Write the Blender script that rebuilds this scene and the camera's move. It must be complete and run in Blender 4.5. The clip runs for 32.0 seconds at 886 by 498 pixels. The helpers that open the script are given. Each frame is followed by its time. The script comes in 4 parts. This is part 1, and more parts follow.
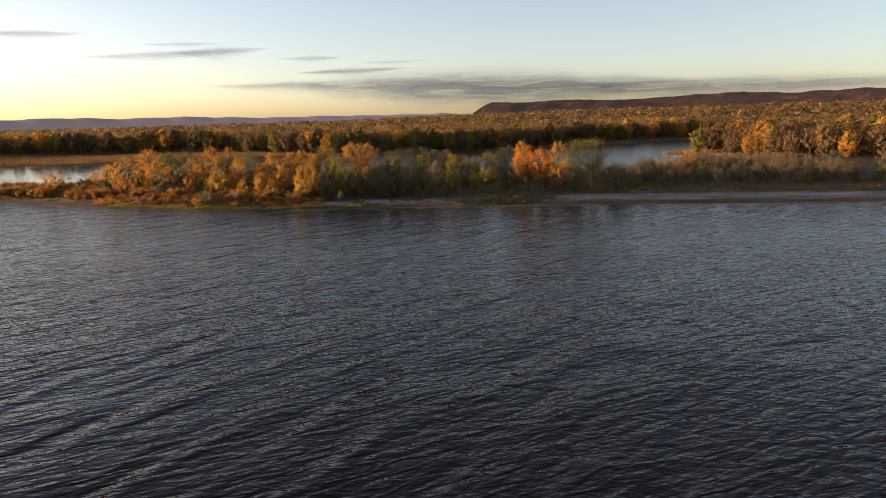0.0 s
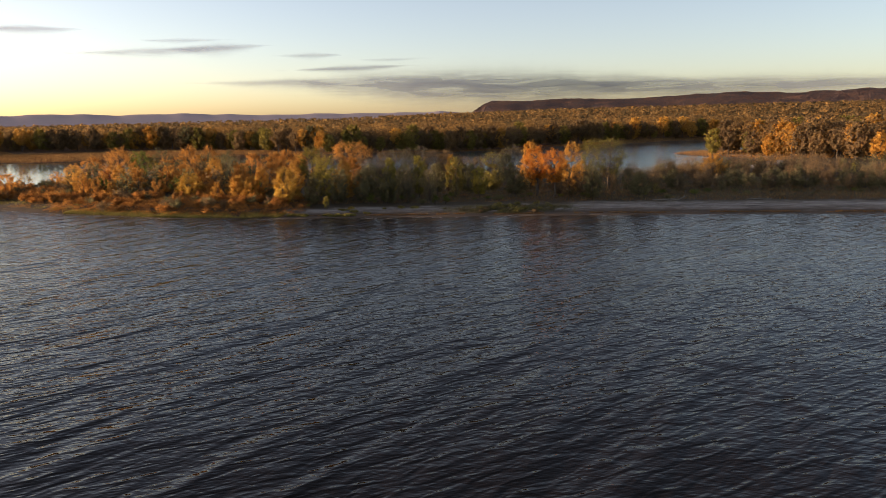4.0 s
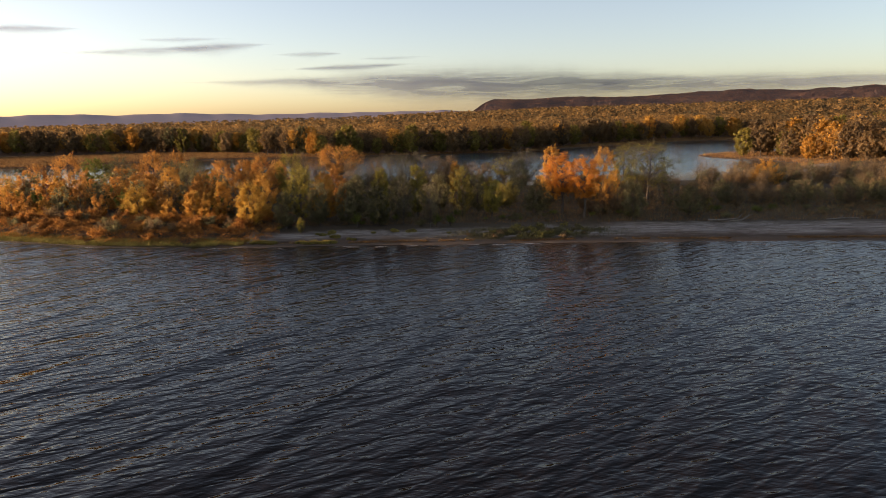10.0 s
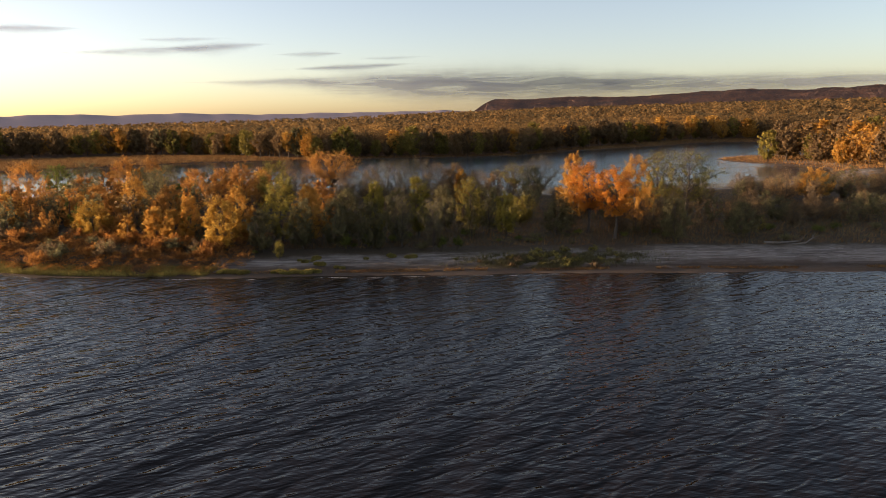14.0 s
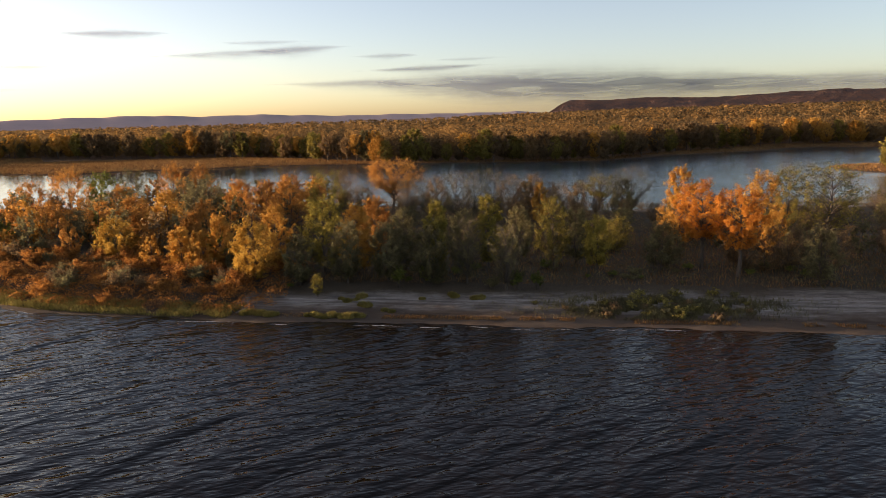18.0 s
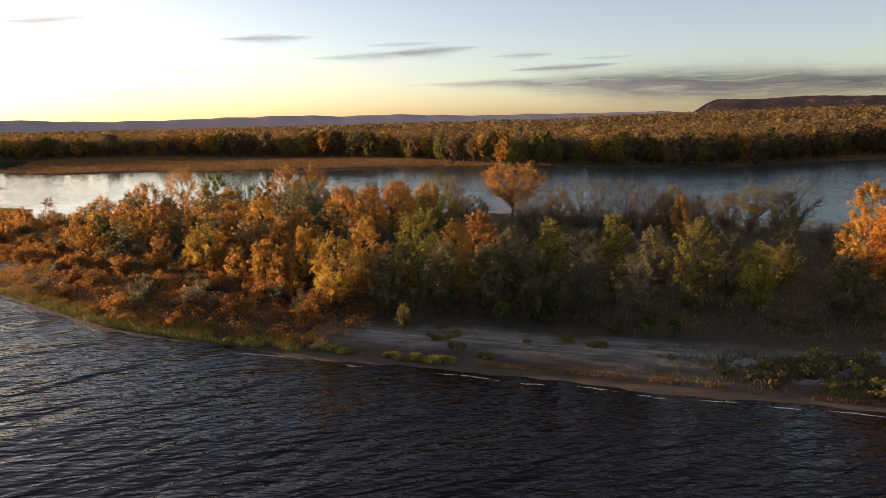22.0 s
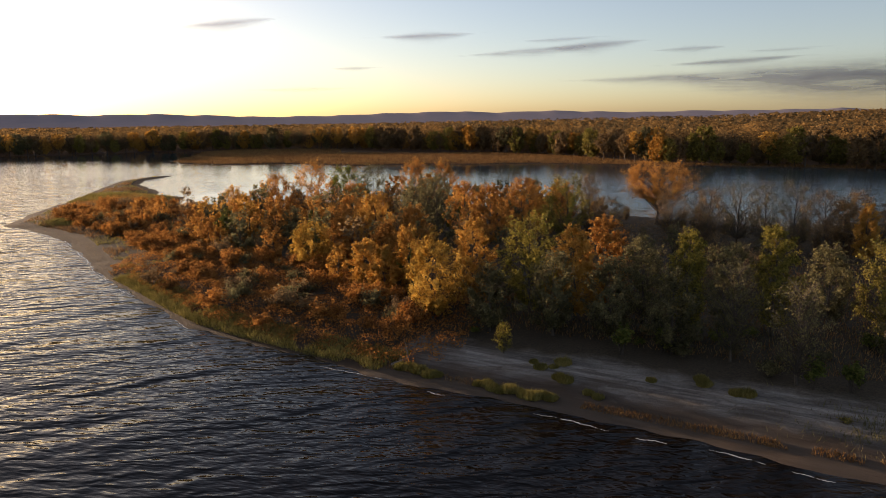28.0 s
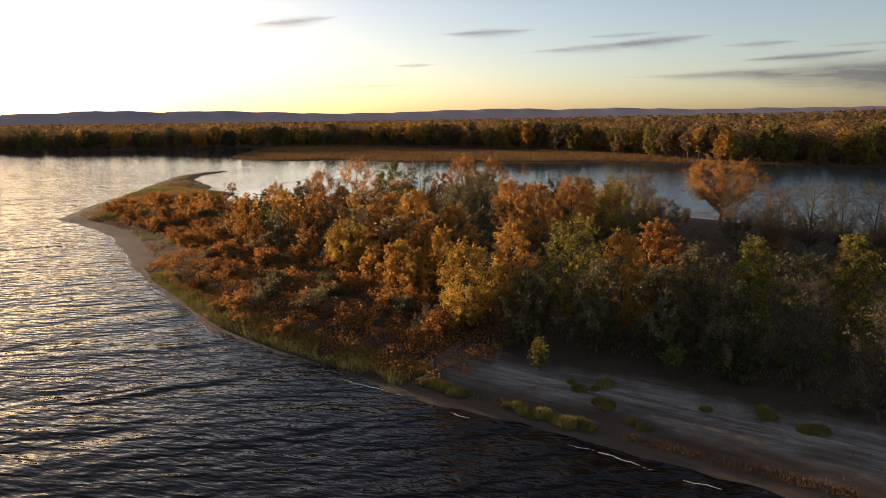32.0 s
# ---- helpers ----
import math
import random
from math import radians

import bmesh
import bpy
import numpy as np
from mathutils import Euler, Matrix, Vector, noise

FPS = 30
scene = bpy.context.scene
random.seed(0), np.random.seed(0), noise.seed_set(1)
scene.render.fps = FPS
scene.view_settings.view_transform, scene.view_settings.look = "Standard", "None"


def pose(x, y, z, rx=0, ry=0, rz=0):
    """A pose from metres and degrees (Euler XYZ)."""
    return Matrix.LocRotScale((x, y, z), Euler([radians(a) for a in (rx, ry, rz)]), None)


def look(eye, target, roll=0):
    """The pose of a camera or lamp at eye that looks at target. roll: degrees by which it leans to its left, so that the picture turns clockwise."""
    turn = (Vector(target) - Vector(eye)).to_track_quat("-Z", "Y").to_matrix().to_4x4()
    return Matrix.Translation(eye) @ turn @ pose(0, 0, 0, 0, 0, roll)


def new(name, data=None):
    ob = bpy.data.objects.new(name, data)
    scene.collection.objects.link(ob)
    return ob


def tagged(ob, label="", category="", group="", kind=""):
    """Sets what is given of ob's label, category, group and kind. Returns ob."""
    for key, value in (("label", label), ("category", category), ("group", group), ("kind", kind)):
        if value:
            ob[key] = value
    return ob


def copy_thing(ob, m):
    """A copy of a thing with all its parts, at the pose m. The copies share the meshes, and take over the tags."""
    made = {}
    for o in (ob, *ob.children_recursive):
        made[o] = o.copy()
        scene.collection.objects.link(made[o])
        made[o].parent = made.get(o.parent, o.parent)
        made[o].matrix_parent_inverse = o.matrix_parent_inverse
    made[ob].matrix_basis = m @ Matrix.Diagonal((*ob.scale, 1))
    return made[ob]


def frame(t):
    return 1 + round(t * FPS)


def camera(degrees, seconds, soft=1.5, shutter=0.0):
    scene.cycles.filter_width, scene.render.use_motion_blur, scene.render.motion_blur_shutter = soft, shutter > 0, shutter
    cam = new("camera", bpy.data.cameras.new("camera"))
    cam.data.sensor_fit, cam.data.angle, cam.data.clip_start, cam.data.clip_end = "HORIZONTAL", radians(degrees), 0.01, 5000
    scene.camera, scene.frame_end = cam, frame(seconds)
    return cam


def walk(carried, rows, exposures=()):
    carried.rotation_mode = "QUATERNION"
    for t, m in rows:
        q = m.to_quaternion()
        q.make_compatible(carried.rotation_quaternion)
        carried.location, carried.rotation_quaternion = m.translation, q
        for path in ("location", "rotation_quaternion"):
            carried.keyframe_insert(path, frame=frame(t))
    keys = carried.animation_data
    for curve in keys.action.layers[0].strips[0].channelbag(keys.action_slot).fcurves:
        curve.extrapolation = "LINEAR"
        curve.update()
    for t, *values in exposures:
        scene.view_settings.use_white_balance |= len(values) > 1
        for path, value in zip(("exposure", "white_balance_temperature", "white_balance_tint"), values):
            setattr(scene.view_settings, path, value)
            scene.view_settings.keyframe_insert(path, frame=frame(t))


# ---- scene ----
cam = camera(64.6, 32.0, soft=0.65)
PATH = [
    (0, (3.024, -169.129, 21.55), (2.99, -167.163, 21.184), -1.3),
    (1, (2.953, -163.627, 21.394), (2.923, -161.661, 21.026), -1.2),
    (2, (2.869, -158.323, 21.274), (2.836, -156.358, 20.905), -1.1),
    (3, (2.796, -152.984, 21.202), (2.759, -151.018, 20.835), -1.3),
    (3.5, (2.776, -150.189, 21.175), (2.741, -148.223, 20.806), -1.1),
    (5.5, (2.734, -138.432, 21.132), (2.705, -136.468, 20.76), -0.9),
    (6, (2.7, -135.566, 21.143), (2.665, -133.601, 20.77), -1.0),
    (7, (2.586, -130.035, 21.189), (2.552, -128.07, 20.815), -1.0),
    (8, (2.393, -124.743, 21.266), (2.36, -122.778, 20.892), -1.1),
    (9, (2.136, -119.618, 21.372), (2.1, -117.654, 20.997), -1.1),
    (10, (1.845, -114.551, 21.503), (1.81, -112.587, 21.129), -1.2),
    (11, (1.541, -109.466, 21.648), (1.504, -107.502, 21.273), -1.2),
    (12, (1.247, -104.273, 21.786), (1.21, -102.308, 21.414), -1.3),
    (13, (0.982, -98.916, 21.9), (0.946, -96.952, 21.526), -1.1),
    (14, (0.743, -93.441, 21.994), (0.706, -91.477, 21.62), -1.2),
    (14.5, (0.631, -90.674, 22.042), (0.593, -88.71, 21.667), -1.2),
    (16.5, (0.221, -79.656, 22.294), (0.18, -77.692, 21.918), -1.1),
    (17, (0.127, -76.95, 22.38), (0.063, -74.986, 22.005), -1.2),
    (17.5, (0.04, -74.296, 22.471), (-0.098, -72.335, 22.1), -1.2),
    (18, (-0.038, -71.726, 22.562), (-0.279, -69.775, 22.195), -1.2),
    (18.5, (-0.102, -69.272, 22.647), (-0.429, -67.333, 22.282), -1.3),
    (19, (-0.15, -66.946, 22.718), (-0.552, -65.021, 22.354), -1.2),
    (19.5, (-0.182, -64.755, 22.771), (-0.64, -62.843, 22.409), -1.2),
    (20, (-0.2, -62.701, 22.802), (-0.699, -60.798, 22.44), -1.2),
    (21, (-0.207, -58.983, 22.792), (-0.759, -57.095, 22.431), -1.1),
    (22, (-0.183, -55.758, 22.695), (-0.786, -53.886, 22.335), -1.1),
    (23, (-0.144, -53.056, 22.542), (-0.82, -51.208, 22.183), -1.0),
    (24, (-0.106, -50.823, 22.365), (-0.868, -49.009, 22.006), -0.9),
    (25, (-0.087, -48.92, 22.189), (-0.933, -47.144, 21.828), -0.9),
    (25.5, (-0.09, -48.046, 22.106), (-0.968, -46.285, 21.746), -0.8),
    (27.5, (-0.22, -44.805, 21.821), (-1.192, -43.095, 21.459), -0.8),
    (28, (-0.286, -44.026, 21.76), (-1.277, -42.327, 21.397), -0.8),
    (29, (-0.465, -42.493, 21.649), (-1.492, -40.816, 21.284), -0.8),
    (30, (-0.697, -41.009, 21.555), (-1.759, -39.354, 21.188), -0.8),
    (31, (-0.967, -39.552, 21.475), (-2.064, -37.921, 21.108), -0.7),
    (32, (-1.253, -38.097, 21.405), (-2.382, -36.487, 21.036), -0.7),
]
walk(cam, [(t, look(eye, target, roll)) for t, eye, target, roll in PATH], [(0.0, 1.67, 7500, 21), (16.0, 1.67, 7450, 21), (32.0, 1.12, 7150, 19)])

# ---------------------------------------------------------------- sky, sun
SUN_LEFT, SUN_UP = radians(81.5), radians(4.2)
to_sun = Vector((-math.sin(SUN_LEFT) * math.cos(SUN_UP), math.cos(SUN_LEFT) * math.cos(SUN_UP), math.sin(SUN_UP)))
world = bpy.data.worlds.new("evening_sky")
scene.world = world
world.use_nodes = True
wn = world.node_tree
sky = wn.nodes.new("ShaderNodeTexSky")
sky.sky_type = "NISHITA"
sky.sun_disc = False
sky.sun_elevation = SUN_UP
sky.sun_rotation = -SUN_LEFT
sky.air_density, sky.dust_density, sky.ozone_density = 0.65, 1.1, 1.4
wn.nodes["Background"].inputs["Strength"].default_value = 0.125
# a thin veil of evening haze lies over the whole sky
pale = wn.nodes.new("ShaderNodeMix")
pale.data_type = "RGBA"
pale.inputs[0].default_value = 0.105
wn.links.new(sky.outputs[0], pale.inputs[6])
pale.inputs[7].default_value = (2.75, 2.55, 2.35, 1)
wn.links.new(pale.outputs[2], wn.nodes["Background"].inputs["Color"])

sun = new("sun", bpy.data.lights.new("sun", "SUN"))
sun.data.energy, sun.data.angle, sun.data.color = 4.6, radians(0.6), (1.0, 0.80, 0.58)
sun.matrix_world = look(to_sun * 100, (0, 0, 0))


# ---------------------------------------------------------------- node helpers
def material(name):
    m = bpy.data.materials.new(name)
    m.use_nodes = True
    m.node_tree.nodes.clear()
    return m, m.node_tree


def node(nt, kind, **values):
    n = nt.nodes.new("ShaderNode" + kind)
    for key, v in values.items():
        if key in n.inputs:
            n.inputs[key].default_value = v
    return n


def ramp(nt, source, stops):
    r = nt.nodes.new("ShaderNodeValToRGB")
    el = r.color_ramp.elements
    while len(el) < len(stops):
        el.new(0.5)
    for e, (p, c) in zip(el, stops):
        e.position, e.color = p, (c[0], c[1], c[2], 1)
    nt.links.new(source, r.inputs[0])
    return r.outputs[0]


def mixed(nt, a, b, fac, mode="MIX"):
    m = nt.nodes.new("ShaderNodeMix")
    m.data_type, m.blend_type = "RGBA", mode
    for sock, v in ((m.inputs[0], fac), (m.inputs[6], a), (m.inputs[7], b)):
        if hasattr(v, "is_output"):
            nt.links.new(v, sock)
        elif isinstance(v, (int, float)):
            sock.default_value = v
        else:
            sock.default_value = (*v, 1)
    return m.outputs[2]


def calc(nt, op, a, b=0.0, c=0.0, clamp=False):
    m = nt.nodes.new("ShaderNodeMath")
    m.operation, m.use_clamp = op, clamp
    for i, v in enumerate((a, b, c)):
        if hasattr(v, "is_output"):
            nt.links.new(v, m.inputs[i])
        else:
            m.inputs[i].default_value = v
    return m.outputs[0]


def place(nt, scale=(1, 1, 1), turn=0.0, kind="Object"):
    tc = nt.nodes.new("ShaderNodeTexCoord")
    mp = nt.nodes.new("ShaderNodeMapping")
    mp.inputs["Scale"].default_value = scale
    mp.inputs["Rotation"].default_value = (0, 0, turn)
    nt.links.new(tc.outputs[kind], mp.inputs[0])
    return mp.outputs[0]


def along(nt, length, width, turn):
    """Coordinates in which one unit is length metres along a direction and width metres across it."""
    tc = nt.nodes.new("ShaderNodeTexCoord")
    mp = nt.nodes.new("ShaderNodeMapping")
    mp.vector_type = "TEXTURE"
    mp.inputs["Scale"].default_value = (length, width, 1)
    mp.inputs["Rotation"].default_value = (0, 0, turn)
    nt.links.new(tc.outputs["Object"], mp.inputs[0])
    return mp.outputs[0]


def noise_tex(nt, vec, scale, detail=4.0, rough=0.55, distort=0.0):
    n = node(nt, "TexNoise", Scale=scale, Detail=detail, Roughness=rough, Distortion=distort)
    nt.links.new(vec, n.inputs["Vector"])
    return n.outputs["Fac"]


def bump(nt, height, strength, distance, normal=None):
    b = node(nt, "Bump", Strength=strength, Distance=distance)
    nt.links.new(height, b.inputs["Height"])
    if normal is not None:
        nt.links.new(normal, b.inputs["Normal"])
    return b.outputs["Normal"]


def finish(nt, shader):
    out = nt.nodes.new("ShaderNodeOutputMaterial")
    nt.links.new(shader, out.inputs["Surface"])


def principled(nt, color, rough, normal=None, spec=0.3):
    p = node(nt, "BsdfPrincipled", Roughness=rough)
    p.inputs["Specular IOR Level"].default_value = spec
    if hasattr(color, "is_output"):
        nt.links.new(color, p.inputs["Base Color"])
    else:
        p.inputs["Base Color"].default_value = (*color, 1)
    if normal is not None:
        nt.links.new(normal, p.inputs["Normal"])
    return p.outputs[0]


# ---------------------------------------------------------------- materials
def leaf_material(name, dark, mid, light, through_part=0.46, patch=0.45, speckle=0.34, swing=0.75):
    """Leaves: colour drifts over the crown and from leaf to leaf; light passes through them."""
    m, nt = material(name)
    geo = nt.nodes.new("ShaderNodeNewGeometry")
    info = nt.nodes.new("ShaderNodeObjectInfo")
    broad = noise_tex(nt, place(nt), patch, 2)
    s = calc(nt, "ADD", calc(nt, "ADD", calc(nt, "MULTIPLY", broad, swing), 0.565 - 0.5 * swing), calc(nt, "MULTIPLY", calc(nt, "SUBTRACT", geo.outputs["Random Per Island"], 0.5), speckle))
    s = calc(nt, "ADD", s, calc(nt, "MULTIPLY", calc(nt, "SUBTRACT", info.outputs["Random"], 0.5), 0.16), clamp=True)
    col = ramp(nt, s, [(0.28, dark), (0.54, mid), (0.82, light)])
    d = nt.nodes.new("ShaderNodeBsdfDiffuse")
    t = nt.nodes.new("ShaderNodeBsdfTranslucent")
    mix = nt.nodes.new("ShaderNodeMixShader")
    mix.inputs[0].default_value = through_part
    nt.links.new(col, d.inputs[0])
    nt.links.new(col, t.inputs[0])
    nt.links.new(d.outputs[0], mix.inputs[1])
    nt.links.new(t.outputs[0], mix.inputs[2])
    finish(nt, mix.outputs[0])
    return m


LEAF = {
    "orange": leaf_material("leaves_orange", (0.20, 0.094, 0.032), (0.44, 0.207, 0.054), (0.57, 0.31, 0.09)),
    "gold": leaf_material("leaves_gold", (0.24, 0.122, 0.032), (0.48, 0.247, 0.054), (0.60, 0.36, 0.098)),
    "yellow": leaf_material("leaves_yellow", (0.27, 0.15, 0.036), (0.49, 0.29, 0.058), (0.62, 0.42, 0.115)),
    "ygreen": leaf_material("leaves_yellow_green", (0.09, 0.078, 0.026), (0.20, 0.165, 0.045), (0.38, 0.29, 0.075)),
    "lime": leaf_material("leaves_lime", (0.10, 0.09, 0.026), (0.25, 0.205, 0.046), (0.44, 0.33, 0.075)),
    "green": leaf_material("leaves_green", (0.055, 0.068, 0.02), (0.125, 0.14, 0.036), (0.26, 0.24, 0.06)),
    "olive": leaf_material("leaves_olive", (0.072, 0.064, 0.036), (0.145, 0.128, 0.064), (0.25, 0.21, 0.10)),
    "rust": leaf_material("leaves_rust", (0.095, 0.066, 0.042), (0.19, 0.128, 0.07), (0.32, 0.205, 0.095)),
    "flame": leaf_material("leaves_flame", (0.30, 0.11, 0.028), (0.52, 0.20, 0.035), (0.60, 0.28, 0.06)),
    "red": leaf_material("leaves_red", (0.14, 0.034, 0.022), (0.30, 0.07, 0.034), (0.40, 0.13, 0.055)),
    "brush": leaf_material("leaves_brush", (0.11, 0.056, 0.026), (0.31, 0.135, 0.040), (0.52, 0.24, 0.062), 0.46, 0.6, 0.4),
    "grass": leaf_material("blades_green", (0.09, 0.08, 0.028), (0.21, 0.175, 0.052), (0.37, 0.29, 0.10), 0.3),
    "straw": leaf_material("blades_straw", (0.11, 0.062, 0.028), (0.24, 0.128, 0.052), (0.38, 0.23, 0.10), 0.3),
    "woods": leaf_material("leaves_far_woods", (0.08, 0.062, 0.036), (0.175, 0.108, 0.048), (0.30, 0.168, 0.06), 0.5, 0.035, 0.10, 1.7),
}


def bark_material(name, dark, light):
    m, nt = material(name)
    v = place(nt, (3, 3, 0.7))
    n = noise_tex(nt, v, 3.0, 6, 0.65)
    col = ramp(nt, n, [(0.3, dark), (0.7, light)])
    finish(nt, principled(nt, col, 0.9, bump(nt, n, 0.6, 0.03)))
    return m


BARK = bark_material("bark_dark", (0.035, 0.027, 0.02), (0.13, 0.10, 0.08))
DRIFT = bark_material("driftwood_grey", (0.08, 0.068, 0.058), (0.24, 0.205, 0.175))


def ground_material():
    m, nt = material("ground_sand_soil")
    p = place(nt)
    sep = nt.nodes.new("ShaderNodeSeparateXYZ")
    nt.links.new(p, sep.inputs[0])
    sandy = nt.nodes.new("ShaderNodeAttribute")
    sandy.attribute_name = "sandy"
    marsh = nt.nodes.new("ShaderNodeAttribute")
    marsh.attribute_name = "marshy"
    broad = noise_tex(nt, p, 0.25, 5, 0.6)
    fine = noise_tex(nt, p, 6.0, 6, 0.7)
    lines = noise_tex(nt, place(nt, (0.05, 1.0, 1.0), radians(-2)), 1.6, 4, 0.6, 0.5)
    sand = ramp(nt, lines, [(0.32, (0.16, 0.14, 0.122)), (0.48, (0.29, 0.26, 0.23)), (0.66, (0.42, 0.38, 0.335))])
    rows = nt.nodes.new("ShaderNodeCombineXYZ")
    nt.links.new(calc(nt, "MULTIPLY", sep.outputs["X"], 0.10), rows.inputs[0])
    nt.links.new(calc(nt, "MULTIPLY", sep.outputs["Y"], 0.10), rows.inputs[1])
    nt.links.new(calc(nt, "MULTIPLY", sep.outputs["Z"], 11.0), rows.inputs[2])
    wash = noise_tex(nt, rows.outputs[0], 1.0, 4, 0.65, 0.8)
    sand = mixed(nt, sand, ramp(nt, wash, [(0.36, (0.46, 0.42, 0.39)), (0.52, (0.8, 0.77, 0.75)), (0.66, (1.0, 1.0, 1.0))]), 0.85, "MULTIPLY")
    sand = mixed(nt, sand, ramp(nt, fine, [(0.35, (0.55, 0.55, 0.55)), (0.7, (1.0, 1.0, 1.0))]), 0.7, "MULTIPLY")
    wet = calc(nt, "SUBTRACT", 1.0, calc(nt, "MULTIPLY", calc(nt, "SUBTRACT", sep.outputs["Z"], calc(nt, "ADD", calc(nt, "MULTIPLY", broad, 0.9), -0.1)), 2.4), clamp=True)
    sand = mixed(nt, sand, (0.085, 0.058, 0.04), calc(nt, "MULTIPLY", wet, 0.85))
    wrack = calc(nt, "SUBTRACT", 1.0, calc(nt, "MULTIPLY", calc(nt, "ABSOLUTE", calc(nt, "SUBTRACT", calc(nt, "ADD", sep.outputs["Z"], calc(nt, "MULTIPLY", broad, 0.25)), 0.52)), 9.0), clamp=True)
    sand = mixed(nt, sand, (0.055, 0.04, 0.03), calc(nt, "MULTIPLY", wrack, calc(nt, "MULTIPLY", fine, 1.5, clamp=True)))
    soil = ramp(nt, fine, [(0.3, (0.035, 0.028, 0.02)), (0.6, (0.085, 0.064, 0.042)), (0.8, (0.15, 0.105, 0.06))])
    reed = ramp(nt, broad, [(0.3, (0.06, 0.036, 0.02)), (0.5, (0.12, 0.066, 0.034)), (0.7, (0.18, 0.105, 0.052))])
    reed = mixed(nt, reed, ramp(nt, fine, [(0.3, (0.6, 0.6, 0.6)), (0.7, (1.0, 1.0, 1.0))]), 0.8, "MULTIPLY")
    blend = calc(nt, "MULTIPLY", calc(nt, "SUBTRACT", calc(nt, "ADD", sandy.outputs["Fac"], calc(nt, "MULTIPLY", broad, 0.5)), 0.6), 4.0, clamp=True)
    col = mixed(nt, soil, sand, blend)
    col = mixed(nt, col, (0.056, 0.036, 0.024), calc(nt, "MULTIPLY", wet, calc(nt, "SUBTRACT", 0.9, calc(nt, "MULTIPLY", blend, 0.65))))
    col = mixed(nt, col, reed, marsh.outputs["Fac"])
    finish(nt, principled(nt, col, 0.92, bump(nt, calc(nt, "ADD", fine, calc(nt, "ADD", lines, wash)), 0.6, 0.16), 0.1))
    return m


def water_material():
    m, nt = material("river_water")
    # wind waves run from the far left towards the near right; the backwater is sheltered
    calm = nt.nodes.new("ShaderNodeAttribute")
    calm.attribute_name = "wind"
    gusts = noise_tex(nt, along(nt, 60.0, 22.0, radians(25)), 1.0, 2, 0.5, 0.3)
    swell = noise_tex(nt, along(nt, 14.0, 4.4, radians(56)), 1.0, 1, 0.45, 0.6)
    chop = noise_tex(nt, along(nt, 2.6, 0.95, radians(30)), 1.0, 1, 0.5, 0.5)
    cross = noise_tex(nt, along(nt, 1.9, 0.6, radians(-20)), 1.0, 1, 0.5, 0.3)
    small = noise_tex(nt, along(nt, 0.9, 0.30, radians(14)), 1.0, 1, 0.5, 0.2)
    fine = calc(nt, "ADD", calc(nt, "MULTIPLY", cross, 0.045), calc(nt, "MULTIPLY", small, 0.042))
    fine = calc(nt, "ADD", fine, calc(nt, "MULTIPLY", chop, 0.18))
    fine = calc(nt, "MULTIPLY", fine, calc(nt, "ADD", calc(nt, "MULTIPLY", gusts, 0.9), 0.6))
    gentle = calc(nt, "ADD", calc(nt, "MULTIPLY", calm.outputs["Fac"], 0.99), 0.01)
    tall = calc(nt, "ADD", calc(nt, "MULTIPLY", calc(nt, "MULTIPLY", swell, 0.54), calc(nt, "POWER", calm.outputs["Fac"], 2.0)), calc(nt, "MULTIPLY", fine, gentle))
    n = bump(nt, tall, 1.0, 1.0)
    p = node(nt, "BsdfPrincipled", Roughness=0.05, IOR=1.3)
    nt.links.new(calc(nt, "SUBTRACT", 1.36, calc(nt, "MULTIPLY", calm.outputs["Fac"], 0.165)), p.inputs["IOR"])
    # blue of reflected sky is painted into the sheltered water; the open river is brown
    nt.links.new(ramp(nt, calm.outputs["Fac"], [(0.75, (0.012, 0.035, 0.048)), (0.9, (0.007, 0.0045, 0.0035))]), p.inputs["Base Color"])
    nt.links.new(n, p.inputs["Normal"])
    finish(nt, p.outputs[0])
    return m


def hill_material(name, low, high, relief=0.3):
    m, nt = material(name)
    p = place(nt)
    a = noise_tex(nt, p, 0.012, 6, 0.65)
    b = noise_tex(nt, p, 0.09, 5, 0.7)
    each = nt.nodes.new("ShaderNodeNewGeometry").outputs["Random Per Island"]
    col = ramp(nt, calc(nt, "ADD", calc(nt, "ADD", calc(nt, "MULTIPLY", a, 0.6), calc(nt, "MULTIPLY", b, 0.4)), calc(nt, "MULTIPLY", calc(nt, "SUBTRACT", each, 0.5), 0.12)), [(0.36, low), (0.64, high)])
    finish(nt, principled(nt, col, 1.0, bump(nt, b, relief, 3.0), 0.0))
    return m


GROUND, WATER = ground_material(), water_material()
HILL_WOODS = hill_material("autumn_bluff_woods", (0.086, 0.070, 0.068), (0.20, 0.105, 0.07))
# the far ridge's pale mauve has the haze of distance painted into it
HILL_FAR = hill_material("far_ridge_hazed", (0.28, 0.235, 0.25), (0.31, 0.26, 0.27), 0.0)
FOAM, _nt = material("foam_white")
finish(_nt, principled(_nt, ramp(_nt, noise_tex(_nt, place(_nt), 9.0, 3), [(0.3, (0.25, 0.23, 0.21)), (0.6, (0.75, 0.73, 0.7))]), 0.6))


